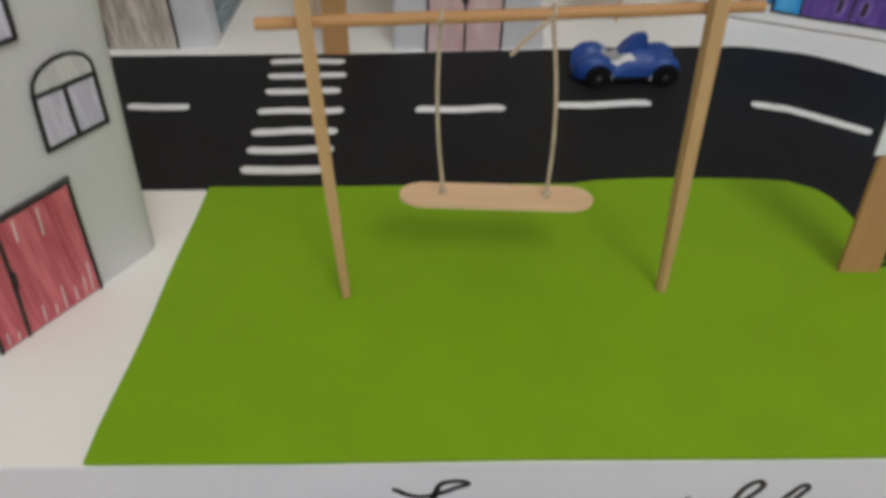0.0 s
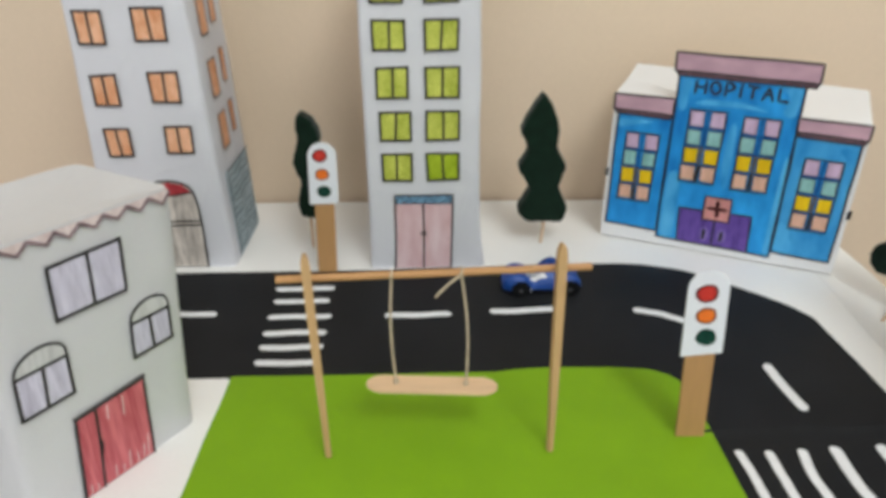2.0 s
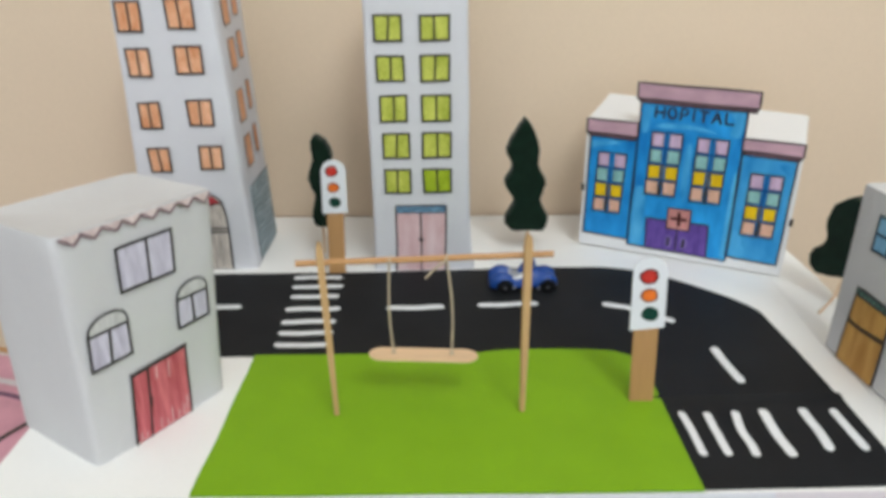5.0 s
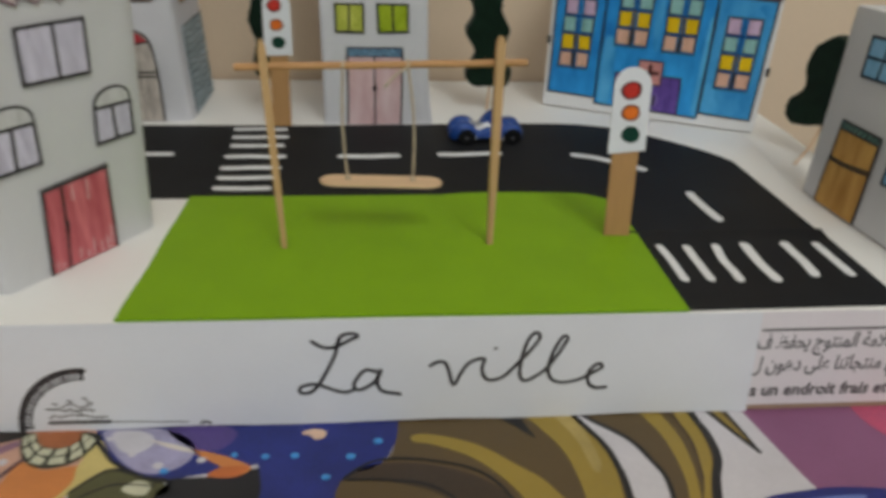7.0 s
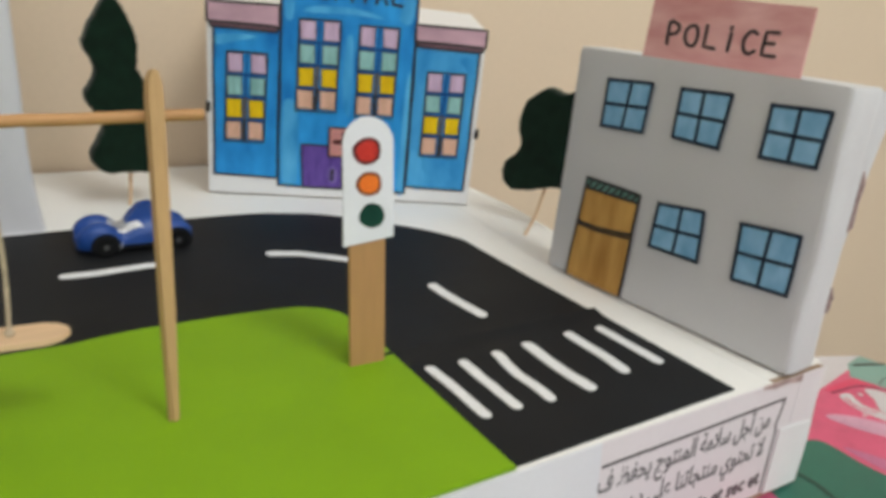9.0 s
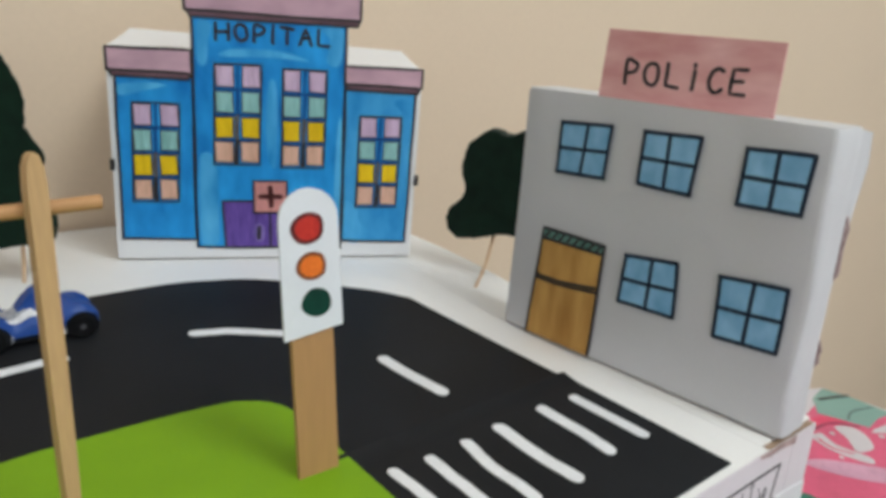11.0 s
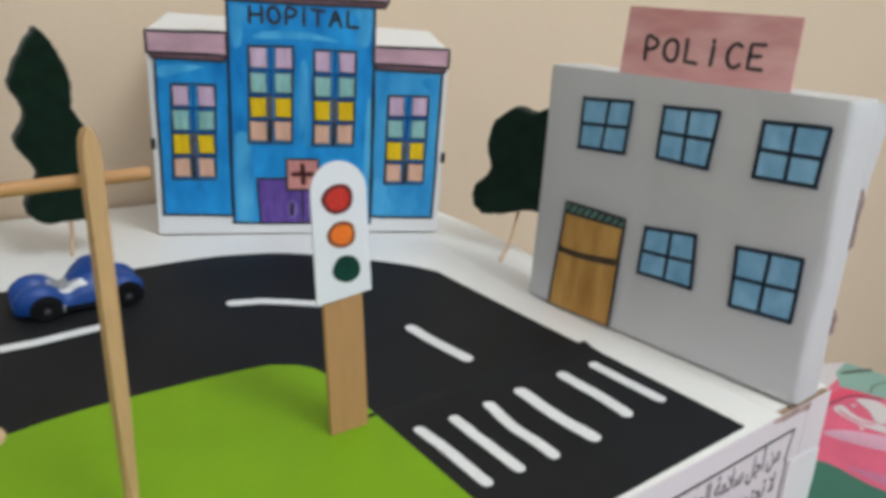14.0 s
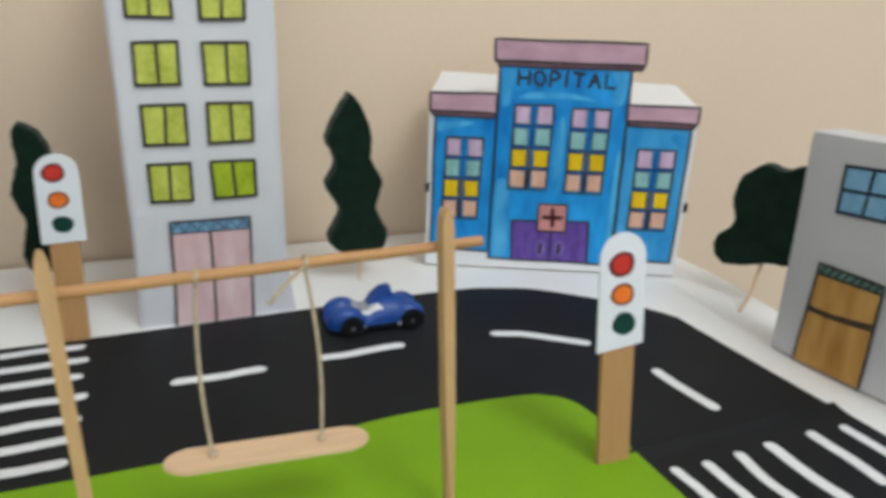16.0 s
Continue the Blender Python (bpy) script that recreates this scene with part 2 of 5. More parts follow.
def along(pts, step):
    """The polyline with a point at least every step."""
    out = [Vector(pts[0])]
    for q in pts[1:]:
        q, a = Vector(q), out[-1]
        k = max(1, int((q - a).length / step))
        out += [a.lerp(q, (i + 1) / k) for i in range(k)]
    return out


def stroke(bm, pts, width, h0, h1, put, jitter=0.12):
    """A pen stroke along a line in the plane: a thin ribbon with round ends and an uneven edge, from height h0 to h1."""
    p = [Vector(q) for q in pts]
    r = width / 2
    d0, d1 = (p[0] - p[1]).normalized(), (p[-1] - p[-2]).normalized()
    caps = ((0.98, 0.2), (0.8, 0.6), (0.45, 0.89))
    line = [(p[0] + d0 * r * e, f) for e, f in caps] + [(q, 1.0) for q in p] + [(p[-1] + d1 * r * e, f) for e, f in caps[::-1]]
    n = len(line)
    tops, lows = ([], []), ([], [])
    slow, phase, sway = 0.0, rng.uniform(0, 6.3), rng.uniform(0.25, 0.5)
    for i, (q, f) in enumerate(line):
        d = line[min(i + 1, n - 1)][0] - line[max(i - 1, 0)][0]
        d = d.normalized() if d.length > 1e-9 else Vector((1, 0))
        o = Vector((-d.y, d.x)) * r * f
        slow = 0.6 * slow + 0.4 * rng.uniform(-jitter, jitter) * 1.6
        lean = 0.22 * math.sin(phase + sway * i) * min(1.0, jitter * 8)
        for s, k in ((0, 1 + slow + lean), (1, -1 + slow * 0.6 + lean)):
            c = q + o * k
            tops[s].append(bm.verts.new(put(c.x, c.y, h1)))
            lows[s].append(bm.verts.new(put(c.x, c.y, h0)))
    for i in range(n - 1):
        bm.faces.new((tops[0][i], tops[0][i + 1], tops[1][i + 1], tops[1][i]))
        bm.faces.new((lows[0][i], lows[0][i + 1], tops[0][i + 1], tops[0][i]))
        bm.faces.new((tops[1][i], tops[1][i + 1], lows[1][i + 1], lows[1][i]))
    for i in (0, -1):
        bm.faces.new((tops[0][i], tops[1][i], lows[1][i], lows[0][i]))
    return bm


def rod(bm, pts, radius, sides=8):
    """A round bar or string along a line in space; radius may be a list."""
    p = [Vector(q) for q in pts]
    rings = []
    for i, c in enumerate(p):
        d = (p[min(i + 1, len(p) - 1)] - p[max(i - 1, 0)]).normalized()
        x = d.orthogonal().normalized() if i == 0 else (x - d * x.dot(d)).normalized()
        y = d.cross(x)
        r = radius[i] if isinstance(radius, (list, tuple)) else radius
        rings.append([bm.verts.new(c + r * (math.cos(a) * x + math.sin(a) * y)) for a in (2 * math.pi * k / sides for k in range(sides))])
    for a, b in zip(rings, rings[1:]):
        for k in range(sides):
            bm.faces.new((a[k], a[(k + 1) % sides], b[(k + 1) % sides], b[k]))
    bm.faces.new(rings[0][::-1])
    bm.faces.new(rings[-1])
    return bm


def box(bm, x0, x1, y0, y1, z0, z1):
    return prism(bm, [(x0, y0), (x1, y0), (x1, y1), (x0, y1)], z0, z1)


def rounded(bm, width, segments=2, faces=None):
    bmesh.ops.bevel(bm, geom=bm.edges[:], offset=width, segments=segments, affect="EDGES", profile=0.6)
    return bm


# ---- the room ----
def room():
    x0, x1, y0, y1, z0, z1 = -2.4, 2.6, -2.9, 0.4415, -0.82, 1.98
    t = 0.1
    for name, b in (("wall_north", (x0 - t, x1 + t, y1, y1 + t, z0, z1)), ("wall_east", (x1, x1 + t, y0, y1, z0, z1))):
        tagged(part(name, box(bmesh.new(), *b), WALLP if name == "wall_north" else CEILP), "plain matt beige painted wall" if name == "wall_north" else "plain matt white painted wall", "wall", kind="structure")
    # the unseen south wall, opened where a fill lamp was added
    bm = bmesh.new()
    for b in ((x0 - t, -1.50, z0, z1), (0.0, x1 + t, z0, z1), (-1.50, 0.0, z0, -0.1), (-1.50, 0.0, 1.35, z1)):
        box(bm, b[0], b[1], y0 - t, y0, b[2], b[3])
    tagged(part("wall_south", bm, CEILP), "plain matt white painted wall, unseen, with an opening added for a fill lamp", "wall", kind="structure")
    # the unseen west wall, opened where the other fill lamp was added
    bm = bmesh.new()
    for b in ((y0, -1.80, z0, z1), (-0.30, y1, z0, z1), (-1.80, -0.30, z0, -0.1), (-1.80, -0.30, 1.35, z1)):
        box(bm, x0 - t, x0, b[0], b[1], b[2], b[3])
    tagged(part("wall_west", bm, CEILP), "plain matt white painted wall, unseen, with an opening added for a fill lamp", "wall", kind="structure")
    tagged(part("ceiling", box(bmesh.new(), x0 - t, x1 + t, y0 - t, y1 + t, z1, z1 + t), CEILP), "plain white painted ceiling", "ceiling", kind="structure")
    tagged(part("floor", box(bmesh.new(), x0 - t, x1 + t, y0 - t, y1 + t, z0 - t, z0), FLOORP), "plain tiled floor under the table", "floor", kind="structure")


room()


# ---- the table and its cloth ----
TOP = -0.0695  # the cloth under the box


def table():
    m = Matrix.Translation((0.1, 0.0, -0.82))
    t = thing("table", m, "plain wooden table under a printed cloth", "table")
    bm = bmesh.new()
    pts = [(-0.50, -0.45), (0.583, -0.45), (0.583, 0.034), (0.577, 0.064), (0.50, 0.098), (0.415, 0.15), (0.415, 0.436), (-0.21, 0.436), (-0.21, 0.26), (-0.50, 0.31)]
    prism(bm, pts, 0.715, 0.82 + TOP - 0.0012)
    part("tabletop", bm, STICK, t)
    for x, y in ((-0.45, -0.40), (0.54, -0.40), (0.38, 0.38), (-0.17, 0.38)):
        part("leg", box(bmesh.new(), x - 0.025, x + 0.025, y - 0.025, y + 0.025, 0.0, 0.715), STICK, t)


table()


def cloth_mat(name, rgb, vary=0.07):
    return material(name, srgb(*rgb), 0.42, vary=vary, grain=900, blot=35, bump=0.12)


def tablecloth():
    """A printed oilcloth: flat areas of colour with dark outlines."""
    white = cloth_mat("cloth_white", (205, 200, 204))
    brown, gold, dark = cloth_mat("cloth_brown", (90, 72, 42)), cloth_mat("cloth_gold", (152, 128, 52)), cloth_mat("cloth_black", (22, 20, 22))
    navy, dots = cloth_mat("cloth_navy", (32, 44, 122), 0.25), cloth_mat("cloth_sky", (70, 150, 215))
    peach, orange = cloth_mat("cloth_peach", (206, 160, 138), 0.15), cloth_mat("cloth_orange", (206, 128, 66), 0.1)
    purple, pink, teal, sage = cloth_mat("cloth_purple", (140, 88, 124)), cloth_mat("cloth_pink", (214, 88, 124), 0.15), cloth_mat("cloth_teal", (36, 104, 88), 0.15), cloth_mat("cloth_sage", (128, 166, 156))
    bm = bmesh.new()
    pts = [(-405, -452), (686, -452), (687, 36), (682, 70), (600, 102), (521, 162), (521, 436), (-112, 436), (-112, 262), (-230, 262), (-285, 280), (-405, 312)]
    prism(bm, pts, -0.9, 0.0, lambda x, y, h: (x * MM, y * MM, TOP + h * MM))
    t = tagged(part("tablecloth", bm, white), "printed oilcloth in brown, blue, purple and pink", "tablecloth")

    def put(x, y, h):
        return (x * MM, y * MM, TOP + h * MM)

    def area(pts, m, level, name="print", smooth_it=True):
        line = [(v.x, v.y) for v in curve([Vector(p) for p in pts], 5, True)] if smooth_it else pts
        return part(name, prism(bmesh.new(), line, 0.0, 0.12 * level, put), m, t)

    def outline(pts, w, level, m=dark):
        bm = bmesh.new()
        stroke(bm, curve([Vector(p) for p in pts], 6), w, 0.0, 0.12 * level, put, 0.15)
        part("print_line", bm, m, t)

    # the drawn figure, set out from its own corner
    def moved(pts):
        return [(p[0] + 0.5 + max(0.0, p[0]) * 0.017, p[1] + 6.5) for p in pts]

    def here(pts, m, level, name="print", smooth_it=True):
        return area(moved(pts), m, level, name, smooth_it)

    def here_line(pts, w, level, m=dark):
        outline(moved(pts), w, level, m)

    # peach sleeve under a dark edge
    here([(-118, 6), (-20, 6), (-20, -14), (-24, -34), (-21, -44), (-30, -70), (-60, -90), (-120, -70), (-128, -30)], peach, 1)
    here([(-122, 8), (-58, 8), (-60, -9), (-75, -15), (-88, -21), (-124, -34)], cloth_mat("cloth_umber", (52, 40, 34), 0.3), 2, "print", False)
    here([(-112, -30), (-100, -27), (-96, -38), (-104, -52), (-116, -50)], gold, 3)
    here([(-82, -29), (-74, -21), (-62, -14), (-60, -18), (-73, -27)], cloth_mat("cloth_mauve", (150, 110, 130), 0.2), 3)
    here([(-54, -30), (-41, -36), (-24, -34), (-21, -44), (-24, -56), (-40, -84), (-66, -70), (-59, -50)], orange, 2)
    here([(-90, -34), (-78, -30), (-70, -36), (-76, -46), (-88, -46)], cloth_mat("cloth_blush", (222, 196, 190), 0.15), 2)
    here_line([(-92, -24), (-75, -16), (-61, -11)], 2.0, 4)
    here_line([(-74, -66), (-66, -50), (-60, -40), (-54, -29)], 2.2, 4, cloth_mat("cloth_plum_line", (66, 40, 58)))
    # the beaded ring round the neck
    ring = [(( -61, -10), (-55, -9)), ((-58, -21), (-52, -14)), ((-51, -31), (-47, -19)), ((-41, -35), (-40, -21)), ((-30, -33), (-33, -19)), ((-23, -26), (-30, -14)), ((-19, -13), (-30, -9))]
    here([(-54, 4), (-29, 4), (-30, -14), (-37, -21), (-47, -19), (-53, -12)], cloth_mat("cloth_rust", (176, 104, 62), 0.2), 4)
    bead_dark, bead_pale = cloth_mat("cloth_moss", (44, 46, 30), 0.2), cloth_mat("cloth_cream", (206, 204, 176), 0.12)
    here([a for a, b in ring] + [b for a, b in ring[::-1]], bead_dark, 5)
    for (o0, i0), (o1, i1) in zip(ring, ring[1:]):
        for f0, f1 in ((0.10, 0.46), (0.56, 0.90)):
            def spot(g, f):
                return Vector(o0).lerp(Vector(o1), g).lerp(Vector(i0).lerp(Vector(i1), g), f)
            block = [spot(0.14, f0), spot(0.86, f0), spot(0.88, f1), spot(0.12, f1)]
            here(wobble([(v.x, v.y) for v in block], 0.5), bead_pale, 6, "pale_block", False)
    # straw collar point and an olive leaf
    here([(-20, -15), (-10, -28), (-2, -40), (-10, -43), (-20, -51), (-30, -60), (-23, -46), (-24, -34)], cloth_mat("cloth_straw", (206, 186, 116), 0.15), 3)
    here([(-22, -52), (-14, -43), (-4, -38), (8, -42), (20, -47), (26, -54), (6, -62), (-16, -62)], cloth_mat("cloth_olive", (88, 86, 50), 0.25), 4)
    here_line([(-22, -52), (-14, -43), (-4, -38), (19, -47)], 1.6, 5)
    here_line([(-16, -56), (-2, -48), (18, -50)], 1.2, 5)
    here([(3, -52), (8, -46), (16, -49), (14, -56)], bead_pale, 5)
    # blue cap with dots
    here([(-20, 8), (60, 8), (138, 8), (138, -8), (136, -25), (127, -41), (109, -50), (100, -80), (70, -80), (67, -40), (58, -40), (32, -44), (25, -47), (9, -43), (-6, -32), (-21, -13)], navy, 2)
    haze = cloth_mat("cloth_lilac", (168, 162, 194), 0.3)
    here([(-18, -8), (6, -7), (24, -14), (32, -24), (30, -34), (20, -41), (8, -40), (-5, -30), (-16, -16)], haze, 3)
    here([(-14, -10), (2, -10), (10, -18), (4, -26), (-6, -24)], cloth_mat("cloth_mist", (206, 202, 208), 0.12), 4)
    here([(14, -8), (40, -6), (52, -14), (44, -26), (30, -24)], cloth_mat("cloth_violet", (84, 66, 132), 0.3), 3)
    here([(8, -17), (24, -22), (36, -28), (30, -27), (18, -23)], cloth_mat("cloth_glint", (216, 206, 196), 0.1), 5)
    here([(30, -25), (44, -29), (57, -35), (63, -40), (57, -45), (43, -44), (48, -39), (40, -33)], orange, 5)
    here([(42, -44), (48, -39), (61, -39), (58, -45), (50, -46)], cloth_mat("cloth_amber", (196, 106, 50), 0.2), 6)
    here([(26, -45), (42, -45), (60, -41), (67, -40), (70, -54), (68, -92), (15, -92), (20, -53)], dark, 4, "print", False)

    def dot(x, y, r, m):
        here([(x + r * math.cos(a), y + 0.85 * r * math.sin(a)) for a in (math.pi * k / 5 for k in range(10))], m, 7, "dot", False)
    for x, y, r in ((1, -27, 2.3), (16, -36, 2.6), (37, -33, 2.3), (-14, -15, 2.0), (-63, -30, 2.6), (-70, -46, 2.2)):
        dot(x, y, r, white)
    for x, y, r in ((20, -40, 2.2), (53, -30, 1.8), (69, -32, 2.1), (84, -32, 2.2), (113, -34, 2.4), (127, -23, 2.5), (101, -48, 2.2)):
        dot(x, y, r, dots)
    here([(86, -15), (92, -12), (99, -14), (98, -19), (93, -20), (91, -17)], cloth_mat("cloth_shell", (222, 186, 160), 0.2), 5)
    here_line([(-23, -13), (-14, -24), (-6, -33), (9, -43), (25, -47)], 2.2, 6)
    # brown locks with gold streaks
    here([(136, 8), (190, 8), (238, 8), (237, -7), (247, -28), (251, -47), (252, -60), (246, -110), (104, -110), (108, -52), (127, -41), (136, -25)], brown, 1)
    here([(146, -19), (157, -19), (180, -28), (199, -44), (213, -58), (224, -84), (208, -84), (194, -58), (177, -38), (157, -27), (146, -24)], gold, 2)
    here([(206, 4), (236, 4), (237, -8), (244, -20), (249, -35), (249, -60), (243, -100), (230, -100), (229, -59), (225, -34), (216, -16)], gold, 2)
    here([(222, 3), (234, 2), (240, -18), (243, -44), (238, -50), (234, -26)], cloth_mat("cloth_pale_gold", (170, 148, 86), 0.2), 3)
    here([(112, -49), (126, -40), (156, -42), (186, -58), (204, -96), (180, -98), (160, -64), (132, -52)], cloth_mat("cloth_bark", (62, 48, 34), 0.2), 2)
    here([(186, 6), (206, 6), (207, -8), (212, -24), (203, -15), (195, -7)], dark, 3)
    here_line([(110, -49), (127, -37), (156, -39), (184, -52), (204, -90)], 1.8, 3)
    here_line([(112, -50), (132, -51), (155, -57), (176, -78)], 1.8, 3)
    here_line([(235, 5), (238, -8), (247, -28), (251, -47), (252, -60), (247, -104)], 3.6, 3)
    here([(240, 6), (280, 7), (301, 6), (305, -6), (308, -25), (306, -44), (299, -61), (284, -106), (266, -106), (273, -61), (270, -42), (262, -26), (246, -10)], brown, 2)
    here([(272, 4), (284, 4), (288, -10), (292, -32), (289, -61), (280, -92), (274, -92), (283, -61), (283, -30), (277, -10)], gold, 3)
    here([(291, 4), (301, 3), (305, -24), (303, -44), (296, -60), (288, -80), (287, -74), (293, -58), (297, -32), (295, -8)], gold, 3)
    here_line([(289, 2), (294, -12), (297, -32), (293, -58)], 1.2, 4, cloth_mat("cloth_bark_line", (70, 52, 34)))
    here_line([(236, 2), (244, -9), (262, -26), (270, -42), (274, -61), (266, -104)], 2.6, 4)
    here_line([(301, 4), (305, -8), (308, -25), (306, -44), (299, -61), (283, -104)], 4.4, 4)
    here([(309, 4), (323, 4), (326, -10), (331, -40), (324, -26), (317, -12)], brown, 3, "print", False)
    here([(315, 2), (320, 2), (326, -22), (329, -34), (323, -20)], gold, 4, "print", False)
    here_line([(309, 3), (316, -8), (324, -26), (331, -41)], 1.8, 5)
    here_line([(323, 3), (326, -10), (331, -41)], 1.3, 5)
    # purple, pink and green fields
    area([(340, 10), (520, 10), (520, -140), (376, -140), (352, -50)], purple, 1, "print", False)
    blush = material("cloth_purple_pink", srgb(150, 84, 118), 0.42, vary=0.10, grain=900, blot=26, bump=0.12, tint=srgb(218, 84, 116))
    area([(418, 9), (470, 10), (492, -8), (480, -46), (446, -54), (420, -30), (410, -8)], blush, 2)
    area([(322, -68), (350, -62), (372, -61), (396, -65), (380, -74), (360, -90), (326, -88)], navy, 3)
    area([(336, -71), (356, -67), (378, -67), (366, -73), (346, -78)], cloth_mat("cloth_steel", (104, 122, 186), 0.2), 4)
    area([(520, 12), (600, 52), (648, 60), (684, 60), (685, -130), (600, -140), (520, -60)], pink, 1, "print", False)
    area([(476, 9), (505, 13), (541, 18), (544, -18), (562, -84), (500, -100), (466, -90), (467, -34)], teal, 2.6)
    outline([(497, 8), (500, -6), (493, -40), (490, -80)], 3.0, 4, cloth_mat("cloth_pine", (18, 60, 52)))
    area([(641, 54), (660, 66), (681, 69), (685, 52), (685, 24), (668, 27), (651, 25), (646, 40)], sage, 2, "print", False)
    outline([(662, 62), (674, 58), (685, 54)], 2.6, 4)
    outline([(650, 38), (664, 41), (684, 36)], 1.4, 4, cloth_mat("cloth_slate", (92, 116, 112)))
    area([(604, 50), (622, 52), (640, 50), (645, 36), (636, 42), (618, 45)], cloth_mat("cloth_cerise", (220, 62, 104), 0.15), 2)
    outline([(606, 46), (620, 45), (636, 42), (646, 30)], 1.8, 4, cloth_mat("cloth_wine", (150, 52, 84)))
    # white streaks painted in for the gloss highlights on the pink cloth
    for a in ([(608, 42), (616, 40), (610, 28), (613, 10), (606, 6), (601, 24), (604, 38)], [(632, 39), (641, 32), (638, 22), (626, 13), (613, 17), (624, 28)], [(646, 22), (668, 20), (684, 17), (684, 9), (662, 11)]):
        area(a, white, 3)
    for x, y, r in ((622, 36, 1.8), (646, 16, 2.0), (634, 6, 1.6), (598, 20, 1.6), (660, 4, 2.0), (622, 2, 1.5)):
        area([(x + r * math.cos(a), y + r * math.sin(a)) for a in (math.pi * k / 4 for k in range(8))], white, 3, "dot", False)
    area([(640, 2), (664, -4), (684, -4), (684, -20), (660, -22), (636, -12)], cloth_mat("cloth_dusty_rose", (198, 140, 162), 0.2), 2)
    area([(572, 30), (586, 26), (603, 6), (612, -8), (596, -10), (580, 8)], cloth_mat("cloth_pale_rose", (206, 156, 180), 0.2), 2)
    outline([(607, 38), (604, 28), (608, 18)], 1.6, 4, pink)
    area([(548, 4), (556, -4), (566, -30), (552, -34)], cloth_mat("cloth_rose_shade", (196, 112, 150), 0.2), 2)
    # the far corner behind the house
    area([(-300, 278), (-205, 258), (-150, 255), (-150, 100), (-260, 100), (-330, 160)], cloth_mat("cloth_rose", (206, 150, 168), 0.15), 1, "print", False)
    outline([(-290, 236), (-250, 228), (-205, 214), (-180, 220)], 7, 2, white)
    outline([(-262, 214), (-232, 206), (-200, 190)], 5, 3, cloth_mat("cloth_plum", (96, 62, 96)))
    outline([(-214, 128), (-200, 160), (-176, 196)], 5, 3)


tablecloth()


# ---- the gently rising board ----
def lifted(x, y):
    """A place on the board's top: it rises by 8 mm from its middle to its far edge. Millimetres."""
    s = min(1.0, max(0.0, (y - 140) / 160))
    h = 8.0 * s * s * (3 - 2 * s)
    f = 1 - h / 260
    return Vector((135 + (x - 135) * f, -260 + (y + 260) * f, h))


def flat(x, y, h):
    p = lifted(x, y)
    return (p.x * MM, p.y * MM, (p.z + h) * MM)


# ---- the box that carries the town ----
X0, X1, Y1, Z0 = -0.128, 0.490, 0.447, TOP


def front(x, z, h):
    """A place on the box's front, in millimetres; h stands out of it."""
    return (x * MM, -h * MM - 0.0009, z * MM)


